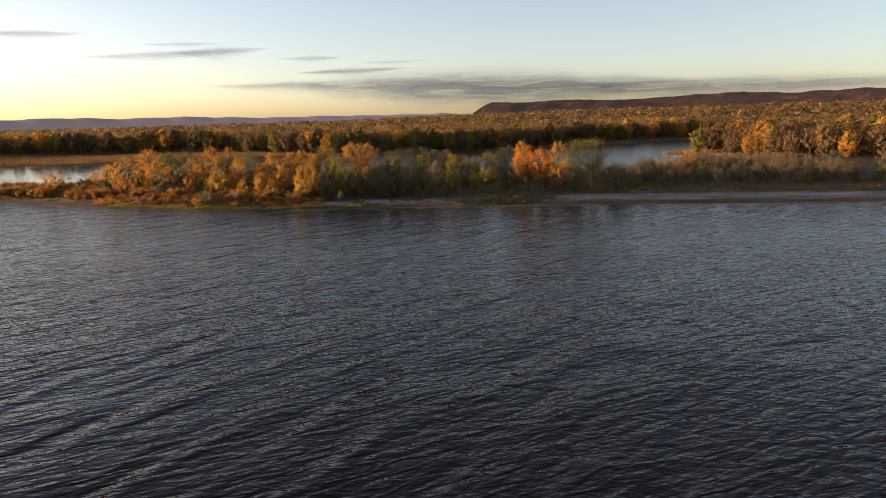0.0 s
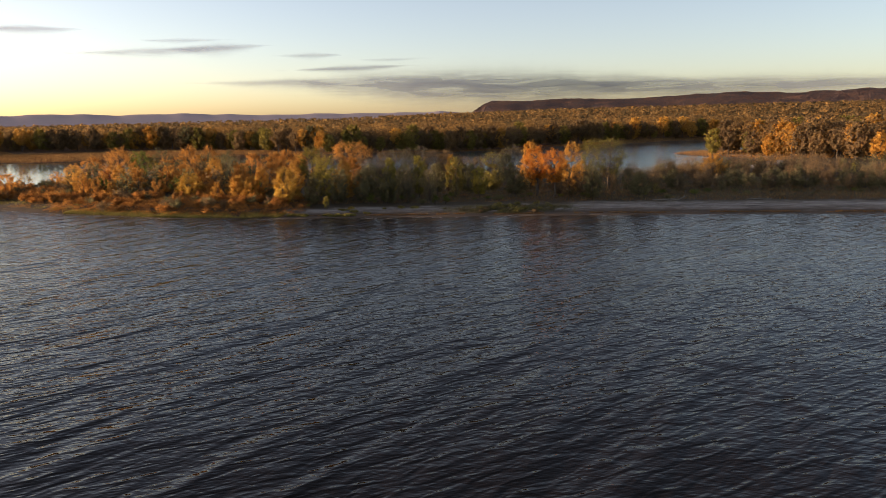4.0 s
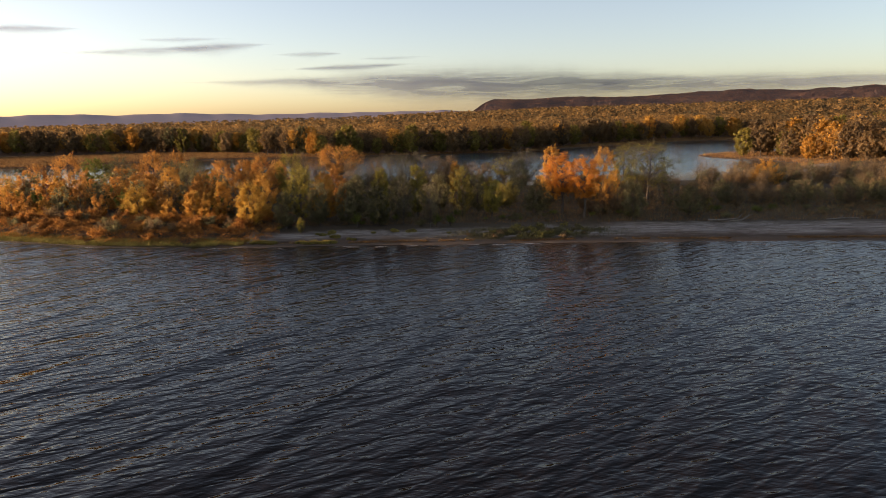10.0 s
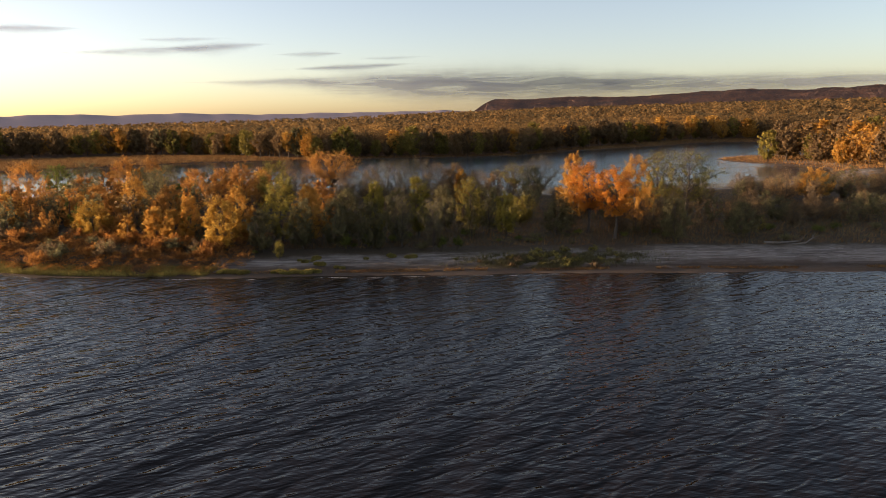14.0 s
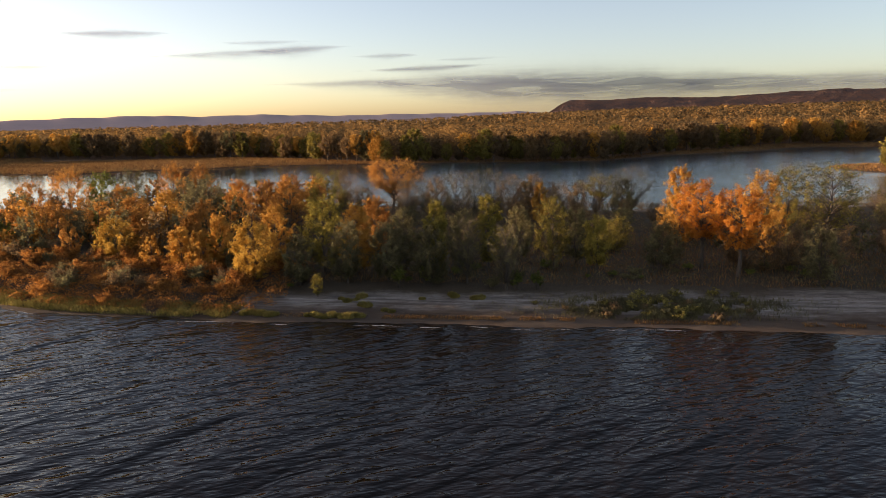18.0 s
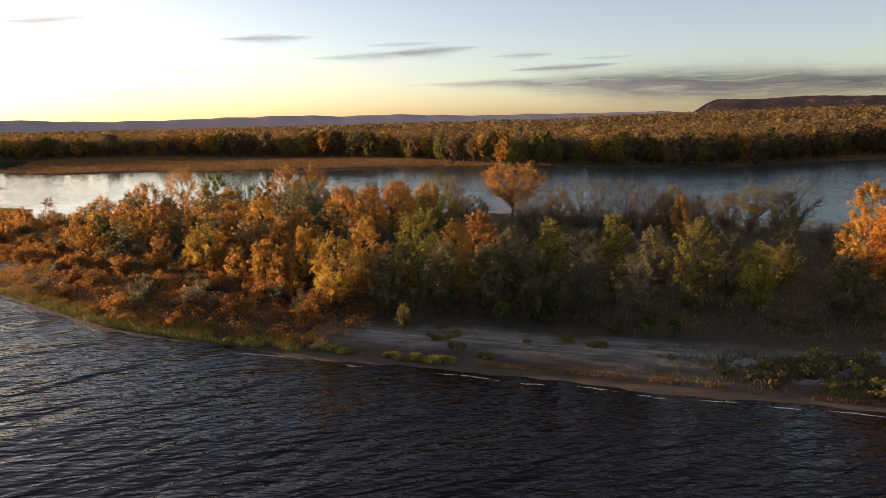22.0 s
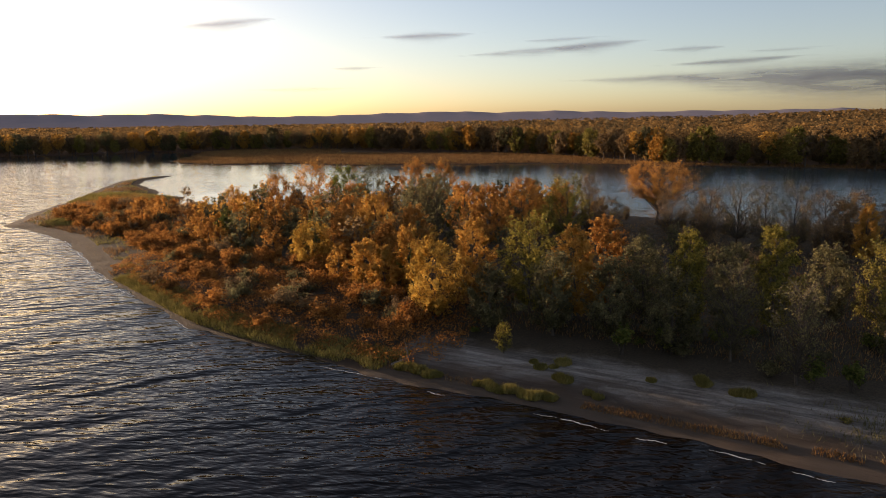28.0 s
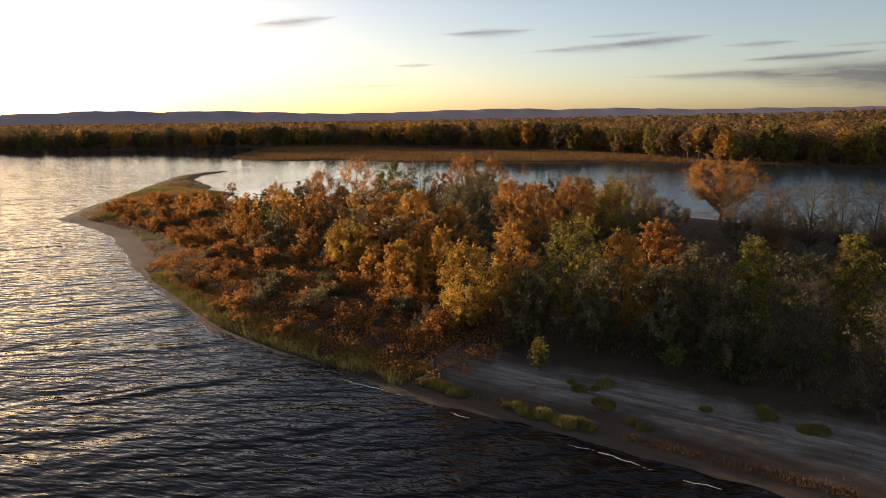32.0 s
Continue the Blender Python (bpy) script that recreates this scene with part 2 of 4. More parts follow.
# ---------------------------------------------------------------- mesh helpers
def link_mesh(name, verts, faces_loops, sides, mat, parent=None):
    """A mesh from an (n, 3) array and a flat index array of faces with the same number of sides."""
    me = bpy.data.meshes.new(name)
    verts = np.asarray(verts, np.float32)
    idx = np.asarray(faces_loops, np.int32).ravel()
    count = len(idx) // sides
    me.vertices.add(len(verts))
    me.vertices.foreach_set("co", verts.ravel())
    me.loops.add(len(idx))
    me.loops.foreach_set("vertex_index", idx)
    me.polygons.add(count)
    me.polygons.foreach_set("loop_start", np.arange(count, dtype=np.int32) * sides)
    me.update(calc_edges=True)
    if mat is not None:
        me.materials.append(mat)
    ob = new(name, me)
    if parent is not None:
        ob.parent = parent
    return ob


def leaf_quads(rng, centres, size, out=None, loose=0.5):
    """Small leaf clumps at the centres; with out they face roughly along it, as leaves turn to the light."""
    n = len(centres)
    face = rng.normal(size=(n, 3))
    if out is not None:
        face = face * loose + out / (np.linalg.norm(out, axis=1, keepdims=True) + 1e-6)
    face /= np.linalg.norm(face, axis=1, keepdims=True) + 1e-9
    u = np.cross(face, rng.normal(size=(n, 3)))
    u /= np.linalg.norm(u, axis=1, keepdims=True) + 1e-9
    v = np.cross(face, u)
    s = (size * rng.uniform(0.55, 1.35, n))[:, None]
    corners = np.stack([-u * s * 0.5, v * s * 0.42 - u * s * 0.05, u * s * 0.58, -v * s * 0.42 + u * s * 0.06], 1)
    return (centres[:, None, :] + corners).reshape(-1, 3)


def tubes(segments, sides=5):
    """Tapered tubes for (p, q, radius at p, radius at q)."""
    ang = np.arange(sides) * 2 * math.pi / sides
    p, q = np.array([c[0] for c in segments], float), np.array([c[1] for c in segments], float)
    ra, rb = np.array([c[2] for c in segments]), np.array([c[3] for c in segments])
    d = q - p
    d /= np.linalg.norm(d, axis=1, keepdims=True) + 1e-9
    a = np.cross(d, (0.31, 0.87, 0.38))
    a /= np.linalg.norm(a, axis=1, keepdims=True) + 1e-9
    ring = np.cos(ang)[None, :, None] * a[:, None] + np.sin(ang)[None, :, None] * np.cross(d, a)[:, None]
    verts = np.stack([p[:, None] + ring * ra[:, None, None], q[:, None] + ring * rb[:, None, None]], 1).reshape(-1, 3)
    i = np.arange(sides)
    j = (i + 1) % sides
    quad = np.stack([i, j, sides + j, sides + i], 1)
    faces = (quad[None] + (np.arange(len(p)) * 2 * sides)[:, None, None]).reshape(-1)
    return verts, faces.tolist()


# ---------------------------------------------------------------- the lie of the land
NEAR_FRONT = [(900, -120), (400, -45), (200, -14), (98, -3), (66, 0.2), (28, 2.2), (8, 2.8), (-10, 3.1), (-35, 3.2), (-52, 4.6), (-61, 5.8), (-69, 8.5), (-80, 12.5),
              (-93, 17), (-107, 24), (-126, 33), (-141, 37), (-161, 40)]
SPIT = [(-178, 56), (-198, 79), (-223, 105), (-246, 130), (-252, 146), (-249, 156), (-244, 148), (-238, 134), (-224, 121), (-196, 107), (-186, 99),
        (-172, 98), (-160, 84), (-147, 80)]
BACK_SHORE = [(-130, 84), (-112, 98), (-88, 112), (-48, 112), (-14, 107), (11, 100), (34, 100), (75, 107), (105, 120), (128, 145), (138, 165)]
SIDE_SPIT = [(136, 181), (128, 197), (121, 212), (119, 227), (128, 236), (146, 236), (162, 232), (180, 250), (215, 290), (240, 330), (255, 372)]
FAR_SHORE = [(213, 377), (179, 394), (151, 378), (131, 356), (97, 341), (51, 303), (36, 284), (11, 283), (-22, 282), (-45, 285), (-67, 279), (-92, 278),
             (-120, 278), (-146, 270), (-176, 256), (-210, 237), (-260, 233), (-283, 217), (-326, 218)]
FAR_LEFT = [(-345, 232), (-370, 262), (-400, 300), (-430, 325), (-458, 319), (-477, 282), (-505, 253), (-522, 221), (-558, 198), (-700, 110), (-1200, -150),
            (-4800, -900)]
LAND = NEAR_FRONT + SPIT + BACK_SHORE + SIDE_SPIT + FAR_SHORE + FAR_LEFT + [(-4800, 4800), (4800, 4800), (4800, -400)]
FOREST_X = [-4800, -1200, -700, -558, -522, -505, -477, -440, -346, -250, -190, -150, -125, -100, -75, -45, -22, 11, 36, 51, 97, 131, 150, 180, 215, 300]
FOREST_Y = [-880, -140, 118, 204, 227, 258, 292, 345, 378, 364, 351, 338, 322, 300, 291, 294, 291, 292, 294, 318, 365, 382, 402, 414, 402, 400]


def inside(poly, x, y):
    x, y = np.asarray(x, float), np.asarray(y, float)
    hit = np.zeros(x.shape, bool)
    for (x0, y0), (x1, y1) in zip(poly, poly[1:] + poly[:1]):
        if y0 == y1:
            continue
        cross = ((y0 > y) != (y1 > y)) & (x < (x1 - x0) * (y - y0) / (y1 - y0) + x0)
        hit ^= cross
    return hit


def shore_distance(poly, x, y):
    best = np.full(np.shape(x), 1e9)
    for (x0, y0), (x1, y1) in zip(poly, poly[1:] + poly[:1]):
        dx, dy = x1 - x0, y1 - y0
        t = np.clip(((x - x0) * dx + (y - y0) * dy) / (dx * dx + dy * dy), 0, 1)
        best = np.minimum(best, np.hypot(x - x0 - t * dx, y - y0 - t * dy))
    return best


def ripple(x, y, s, k):
    """Smooth uneven numbers between about -1 and 1."""
    return (np.sin(x * s + 1.7 * k) * np.cos(y * s * 1.27 - k) + 0.6 * np.sin((x * 0.8 - y * 1.1) * s * 2.13 + k * 2.3)
            + 0.35 * np.cos((x * 1.3 + y * 0.7) * s * 4.7 - k)) / 1.6


def land_height(x, y):
    x, y = np.asarray(x, float), np.asarray(y, float)
    ins = inside(LAND, x, y)
    d = shore_distance(LAND, x, y) * np.where(ins, 1.0, -1.0) + 0.55 * ripple(x, y, 0.21, 1.0) + 0.25 * ripple(x, y, 0.9, 2.0)
    marsh = ins & (y > 205) & (x < 60)
    d = np.where(marsh, d + 3.0 * ripple(x, y, 0.07, 2.0) + 1.6 * ripple(x, y, 0.23, 6.0) - 1.2, d)
    far = (y > 200) & (x < 120)
    top = np.where(far, 0.9, 1.9)
    rise = np.where(far, 0.03, 0.115)
    up = top * (1 - np.exp(-np.maximum(d, 0) * rise / top * 1.25)) + 0.03
    spit = np.exp(-(((x + 205) / 75) ** 2 + ((y - 95) / 60) ** 2))
    up = up * (1 - 0.45 * spit)
    up = up + np.clip(d / 8, 0, 1) * 0.13 * ripple(x, y, 0.33, 3.0) + np.clip(d / 4, 0, 1) * 0.05 * ripple(x, y, 1.7, 5.0)
    return np.where(d > 0, up, np.maximum(0.03 + d * 0.12, -2.0))


def spaced(lo, hi, stops):
    """Grid lines that are close where stops say so: (from, to, step)."""
    out = [lo]
    while out[-1] < hi:
        v = out[-1]
        step = None
        for a, b, s in stops:
            if a <= v < b:
                step = s
        if step is None:
            near = min(min(abs(v - a), abs(v - b)) for a, b, s in stops)
            step = max(4.0, near * 0.18)
            for a, b, s in stops:
                if v < a:
                    step = min(step, max(a - v, 0.5))
        out.append(min(v + step, hi))
    return np.array(out)


def build_ground():
    xs = spaced(-4850, 4850, [(-270, -120, 2.0), (-120, 70, 0.9), (70, 200, 2.0)])
    ys = spaced(-450, 4850, [(-12, 28, 0.7), (28, 130, 1.6), (130, 420, 4.0)])
    gx, gy = np.meshgrid(xs, ys)
    z = land_height(gx, gy)
    nx, ny = len(xs), len(ys)
    i, j = np.meshgrid(np.arange(nx - 1), np.arange(ny - 1))
    a = (j * nx + i).ravel()
    faces = np.stack([a, a + 1, a + nx + 1, a + nx], 1)
    ob = link_mesh("ground", np.stack([gx.ravel(), gy.ravel(), z.ravel()], 1), faces, 4, GROUND)
    d = shore_distance(LAND, gx, gy)
    near = gy < 200
    sandy = np.where(near, np.clip(1.25 - d / (13 + 3 * np.clip((gx - 5) / 30, -0.5, 1) - 7 * (gx < -85)), 0, 1), np.clip(0.5 - d / 8, 0, 1))
    sandy = np.maximum(sandy, np.exp(-(((gx + 205) / 50) ** 2 + ((gy - 95) / 50) ** 2)) * 0.15 * near)
    sandy = sandy * np.where(near & (gx < -36) & (gx > -90), np.clip(0.5 - d / 6, 0.1, 1), 1.0) * np.where(near & (gx <= -90), 0.36, 1.0)
    marsh = np.where((gy > 205) & (gx < 240), 1.0, 0.0) * np.clip(d / 3, 0, 1)
    for key, v in (("sandy", sandy), ("marshy", marsh)):
        at = ob.data.attributes.new(key, "FLOAT", "POINT")
        at.data.foreach_set("value", v.astype(np.float32).ravel())
    ob.data.polygons.foreach_set("use_smooth", np.ones(len(ob.data.polygons), bool))
    tagged(ob, "sandy river bank and dark woodland soil of the island", "ground", kind="structure")


build_ground()


def build_water():
    xs = spaced(-4900, 4900, [(-420, 260, 8.0)])
    ys = spaced(-4900, 4900, [(-60, 420, 8.0)])
    gx, gy = np.meshgrid(xs, ys)
    n = len(xs)
    i, j = np.meshgrid(np.arange(n - 1), np.arange(len(ys) - 1))
    a = (j * n + i).ravel()
    ob = link_mesh("water", np.stack([gx.ravel(), gy.ravel(), 0 * gx.ravel()], 1), np.stack([a, a + 1, a + n + 1, a + n], 1), 4, WATER)
    front = np.interp(gx, [-4900, -420, -250, -161, -80, 98, 4900], [150, 150, 110, 45, 14, 0, -100])
    wind = np.interp(gy - front, [-10, 40, 90], [1.0, 0.4, 0.08])
    wind = np.where((gx > -175) & (gy > front + 20), np.interp(gx, [-140, -60, 40], [0.08, 0.5, 0.75]), wind)
    at = ob.data.attributes.new("wind", "FLOAT", "POINT")
    at.data.foreach_set("value", wind.astype(np.float32).ravel())
    return tagged(ob, "dark brown river water with small wind waves", "water", kind="structure")


build_water()


# ---------------------------------------------------------------- evening clouds, far off
STREAKS = [  # degrees left of north, degrees up, half length, half height above and below, tilt, density
    (-4, 2.6, 16, 0.95, 1.7, 0.012, 0.72), (3, 2.8, 11, 0.8, 1.3, 0.01, 0.5), (-24, 2.05, 17, 0.5, 0.9, 0.012, 0.62), (-14, 1.9, 20, 0.7, 1.1, 0.0, 0.4),
    (13, 2.95, 6.5, 0.22, 0.45, -0.01, 0.45), (8.2, 4.0, 4.4, 0.16, 0.26, -0.03, 0.72), (11.3, 5.0, 2.4, 0.14, 0.20, -0.02, 0.5), (5.0, 4.65, 2.6, 0.07, 0.12, -0.02, 0.3),
    (18.6, 5.55, 3.6, 0.22, 0.42, -0.05, 0.68), (23.0, 5.25, 5.2, 0.16, 0.32, -0.05, 0.6), (21.0, 6.05, 3.0, 0.10, 0.16, -0.03, 0.4),
    (31.6, 6.55, 3.6, 0.18, 0.34, -0.03, 0.66), (47.0, 7.35, 3.4, 0.26, 0.42, -0.12, 0.62), (37.4, 4.1, 1.7, 0.10, 0.14, -0.02, 0.45), (41.5, 2.5, 3.4, 0.12, 0.18, -0.01, 0.36)]


def build_clouds():
    az, el = np.meshgrid(np.arange(-50, 60, 0.4), np.arange(0.15, 9.6, 0.08))
    dens = np.zeros_like(az)
    for a, e, w, above, below, tilt, k in STREAKS:
        # one end is blunt, the other drawn out into a thin tail
        t = (az - a) / w
        taper = np.clip(1.05 - np.abs(t), 0.02, 1) ** 0.7
        off = el - e - tilt * (az - a) - 0.12 * above * ripple(az, 0 * az, 0.9, a)
        body = np.exp(-np.abs(off / (np.where(off > 0, above, below) * taper)) ** 1.8)
        dens = 1 - (1 - dens) * (1 - k * np.exp(-t ** 4) * body)
    r = 4700.0
    ra, re = np.radians(az), np.radians(el)
    v = np.stack([-np.sin(ra) * r, np.cos(ra) * r, np.tan(re) * r + 22], 2).reshape(-1, 3)
    n = az.shape[1]
    i, j = np.meshgrid(np.arange(n - 1), np.arange(az.shape[0] - 1))
    q = (j * n + i).ravel()
    m, nt = material("cloud_grey_mauve")
    den = nt.nodes.new("ShaderNodeAttribute")
    den.attribute_name = "cover"
    arc = nt.nodes.new("ShaderNodeAttribute")
    arc.attribute_name = "arc"
    mp = nt.nodes.new("ShaderNodeMapping")
    mp.inputs["Scale"].default_value = (0.22, 2.6, 1)
    mp.inputs["Rotation"].default_value = (0, 0, 0.03)
    nt.links.new(arc.outputs["Vector"], mp.inputs[0])
    wisp = noise_tex(nt, mp.outputs[0], 1.0, 6, 0.6, 0.9)
    amount = calc(nt, "MULTIPLY", den.outputs["Fac"], calc(nt, "ADD", calc(nt, "MULTIPLY", wisp, 1.5), 0.15, clamp=True), clamp=True)
    d = node(nt, "BsdfDiffuse", Color=(0.15, 0.175, 0.27, 1))
    t = node(nt, "BsdfTranslucent", Color=(0.15, 0.175, 0.27, 1))
    both = nt.nodes.new("ShaderNodeMixShader")
    clear = nt.nodes.new("ShaderNodeBsdfTransparent")
    out = nt.nodes.new("ShaderNodeMixShader")
    nt.links.new(d.outputs[0], both.inputs[1])
    nt.links.new(t.outputs[0], both.inputs[2])
    nt.links.new(amount, out.inputs[0])
    nt.links.new(clear.outputs[0], out.inputs[1])
    nt.links.new(both.outputs[0], out.inputs[2])
    finish(nt, out.outputs[0])
    ob = link_mesh("backdrop", v, np.stack([q, q + 1, q + n + 1, q + n], 1), 4, m)
    a1 = ob.data.attributes.new("cover", "FLOAT", "POINT")
    a1.data.foreach_set("value", dens.astype(np.float32).ravel())
    a2 = ob.data.attributes.new("arc", "FLOAT_VECTOR", "POINT")
    a2.data.foreach_set("vector", np.stack([az, el, 0 * az], 2).astype(np.float32).ravel())
    return tagged(ob, "thin grey-mauve evening clouds in long streaks", "cloud", kind="structure")


build_clouds()


# ---------------------------------------------------------------- hills on the horizon
def ridge(name, lo, hi, radius, depth, profile, mat, label, folds=0.0):
    """A long hill on an arc round the place; lo and hi are degrees to the left of north."""
    deg = np.arange(lo, hi, 0.1)
    az = np.radians(deg)
    steps = np.linspace(0, 1, 26)
    verts = []
    for s in steps:
        up = min(s / 0.8, 1.0)
        shape = up * up * (3 - 2 * up) if s < 0.8 else 1.0 - (s - 0.8) * 1.2
        r = radius + depth * s
        spur = ripple(deg + 3.0 * s, np.full_like(deg, s * 5.0), 0.38, 2.0) + 0.5 * ripple(deg - 2.0 * s, np.full_like(deg, s * 9.0), 0.9, 5.0)
        crest = profile(deg)
        body = crest.mean() * 0.9
        lift = (body + (crest - body) * up ** 3 if folds == 0 else crest) * shape * (1 + folds * 0.16 * spur * 4 * s * (1.05 - s))
        verts.append(np.stack([-np.sin(az) * r, np.cos(az) * r, lift - 3], 1))
    n = len(az)
    v = np.concatenate(verts)
    i, j = np.meshgrid(np.arange(n - 1), np.arange(len(steps) - 1))
    a = (j * n + i).ravel()
    ob = link_mesh(name, v, np.stack([a, a + 1, a + n + 1, a + n], 1), 4, mat)
    ob.data.polygons.foreach_set("use_smooth", np.ones(len(ob.data.polygons), bool))
    tagged(ob, label, "hill", kind="structure")
    if folds == 0:
        return ob
    # tree crowns all over the slope
    rng = np.random.default_rng(len(name))
    count = int((hi - lo) * 1300)
    pick = rng.integers(0, len(v) - n - 1, count)
    spread = rng.uniform(0, 1, (count, 2))
    c = v[pick] + (v[pick + 1] - v[pick]) * spread[:, :1] + (v[pick + n] - v[pick]) * spread[:, 1:] + (0, 0, 2.5)
    near = np.hypot(c[:, 0], c[:, 1]) < 4650
    q = leaf_quads(rng, c[near], 7.0, np.array([[0.1, -0.6, 0.9]]).repeat(int(near.sum()), 0), 0.22)
    return tagged(link_mesh(name + "_woods", q, np.arange(len(q)), 4, mat), "far autumn woods that cover the bluff", "forest", kind="stuff")


def left_profile(a):
    h = 55 + 9 * ripple(a, 0 * a, 0.30, 1.0) + 3 * ripple(a, 0 * a, 0.6, 4.0)
    for c, w, k in ((53, 4.0, 26), (30.5, 4.5, 22), (62, 6, 18), (80, 10, 20), (21, 3, 8)):
        h = h + k * np.exp(-((a - c) / w) ** 2)
    return h * np.clip((a + 6) / 7, 0, 1)


def bluff_profile(a):
    edge = np.clip((-0.3 - a) / 3.2, 0, 1)
    edge = edge * edge * (3 - 2 * edge)
    h = 98 + np.clip(-a - 3, 0, 60) * 0.75 + 4 * ripple(a, 0 * a, 0.35, 3.0) + 1.5 * ripple(a, 0 * a, 1.4, 3.0)
    return h * edge


ridge("far_hills", -6, 110, 2700, 1900, left_profile, HILL_FAR, "long low ridge of wooded hills on the horizon, haze put into its colour")
ridge("bluff", -60, -0.3, 3050, 1000, bluff_profile, HILL_WOODS, "steep-ended wooded bluff in rust and brown autumn colours", 0.45)


# ---------------------------------------------------------------- trees
SHAPE = {  # crown base, widest part, roundness at the top, limbs, leaves a limb, leaf size
    "feather": (0.08, 0.42, 0.62, 46, 180, 0.175),
    "round": (0.10, 0.50, 0.45, 48, 180, 0.175),
    "spread": (0.36, 0.70, 0.36, 40, 120, 0.20),
    "forked": (0.42, 0.70, 0.32, 44, 110, 0.18),
    "sparse": (0.12, 0.66, 0.45, 56, 60, 0.12),
    "thicket": (0.04, 0.50, 0.55, 22, 58, 0.28),
}
# twigs a limb, how tightly leaves hold to them, how steeply they rise, thickness of the limbs
HABIT = {"feather": (5, 0.085, 0.75, 0.30), "round": (5, 0.10, 0.55, 0.30), "spread": (5, 0.12, 0.30, 0.45), "forked": (5, 0.10, 0.42, 0.75),
         "sparse": (8, 0.10, 0.65, 0.55), "thicket": (3, 0.12, 0.6, 0.30)}


def crown_width(u, base, wide, top):
    """Share of the full spread at the share u of the height."""
    low = np.clip((u - base) / max(wide - base, 1e-3), 0, 1) ** 0.6
    high = np.clip((1 - u) / max(1 - wide, 1e-3), 0, 1) ** top
    return 0.12 + 0.88 * low * high


def grow(seed, shape, h, r, leaf_gain=1.0, twiggy=1.0):
    """Limbs and leaf places of one tree that stands at the origin."""
    rng = np.random.default_rng(seed)
    base, wide, top, limbs, per, size = SHAPE[shape]
    limbs = int(limbs * (0.7 + 0.06 * h))
    lean = rng.normal(0, 0.02, 2)
    segs, leaves = [], []
    thick = (0.012 * h + 0.03) * {"spread": 1.7, "forked": 2.1}.get(shape, 1.0)
    nodes = 6
    axis = [np.array([lean[0] * h * s + rng.normal(0, 0.012 * h) * (s > 0), lean[1] * h * s + rng.normal(0, 0.012 * h) * (s > 0), h * 0.93 * s])
            for s in np.linspace(0, 1, nodes)]
    for k in range(nodes - 1):
        segs.append((axis[k] - (0, 0, 0.25 if k == 0 else 0), axis[k + 1], thick * (1 - 0.92 * k / (nodes - 1)) * (1.25 if k == 0 else 1),
                     thick * (1 - 0.92 * (k + 1) / (nodes - 1))))

    def on_axis(z):
        s = np.clip(z / (h * 0.93), 0, 0.999) * (nodes - 1)
        k = int(s)
        return axis[k] + (axis[k + 1] - axis[k]) * (s - k)

    lobes = rng.uniform(0.72, 1.15, 7)
    for k in range(limbs):
        u = base + (1 - base) * (k + rng.uniform(0, 1)) / limbs
        a = k * 2.4 + rng.uniform(-0.5, 0.5)
        reach = r * crown_width(u, base, wide, top) * rng.uniform(0.62, 1.08) * lobes[int((a % 6.283) / 6.284 * 7)]
        tip = on_axis(u * h) + np.array([math.cos(a) * reach, math.sin(a) * reach, 0.0])
        tip[2] = u * h
        slope = {"spread": 0.55, "forked": 0.7}.get(shape, 1.05)
        root = on_axis(max(0.1 * h, min(u * h - reach * slope - 0.2, 0.86 * h)))
        bend = root + (tip - root) * 0.55 + np.array([0, 0, 0.06 * reach]) + rng.normal(0, 0.05 * reach + 0.02, 3)
        count, tight, rise, stout = HABIT[shape]
        rb = max(0.045 if shape == "sparse" else 0.016, thick * stout * (1 - u * 0.6))
        segs.append((root, bend, rb, rb * 0.6))
        segs.append((bend, tip, rb * 0.6, 0.012))
        away = np.array([math.cos(a), math.sin(a), 0.0])
        ends, feet = [tip], [bend]
        for _ in range(max(2, int(round(count * twiggy)))):
            q = bend + (tip - bend) * rng.uniform(0.55 if shape == "forked" else 0.0, 0.95)
            long = (0.20 * r + 0.35) * rng.uniform(0.6, 1.3)
            way = away * rng.uniform(0.2, 0.9) + rng.normal(0, 0.45, 3) + np.array([0, 0, rise * rng.uniform(0.4, 1.6)])
            e = q + way / np.linalg.norm(way) * long
            segs.append((q, e, max(0.012, rb * 0.35), 0.007))
            ends.append(e)
            feet.append(q)
        want = max(1, int(per * leaf_gain * rng.uniform(0.5, 1.5)))
        pick = rng.integers(0, len(ends), want)
        t = rng.uniform(0.15, 1.08, want)[:, None] ** 0.8
        foot, end = np.array(feet)[pick], np.array(ends)[pick]
        leaves.append(foot + (end - foot) * t + rng.normal(0, 1, (want, 3)) * (tight + 0.014 * r) * (1.25 - 0.5 * t))
    return segs, np.concatenate(leaves), size, rng


def make_tree(name, x, y, h, r, shape, leaf, seed, label, bark=BARK, leaf_gain=1.0, twiggy=1.0, category="tree", group="", leaf_size=1.0):
    z = float(land_height(x, y))
    segs, leaves, size, rng = grow(seed, shape, h - z, r, leaf_gain, twiggy)
    root = new(name)
    root.location = (x, y, z)
    v, f = tubes(segs[:5], 7)
    v2, f2 = tubes(segs[5:], 3)
    v, f = np.concatenate([v, v2]), list(f) + [k + len(v) for k in f2]
    link_mesh("trunk", v, f, 4, bark, root)
    heart = np.array([0, 0, (h - z) * 0.45])
    q = leaf_quads(rng, leaves, size * leaf_size, (leaves - heart) / np.array([r, r, (h - z) * 0.5]))
    link_mesh("crown", q, np.arange(len(q)), 4, LEAF[leaf], root)
    return tagged(root, label, category, group)


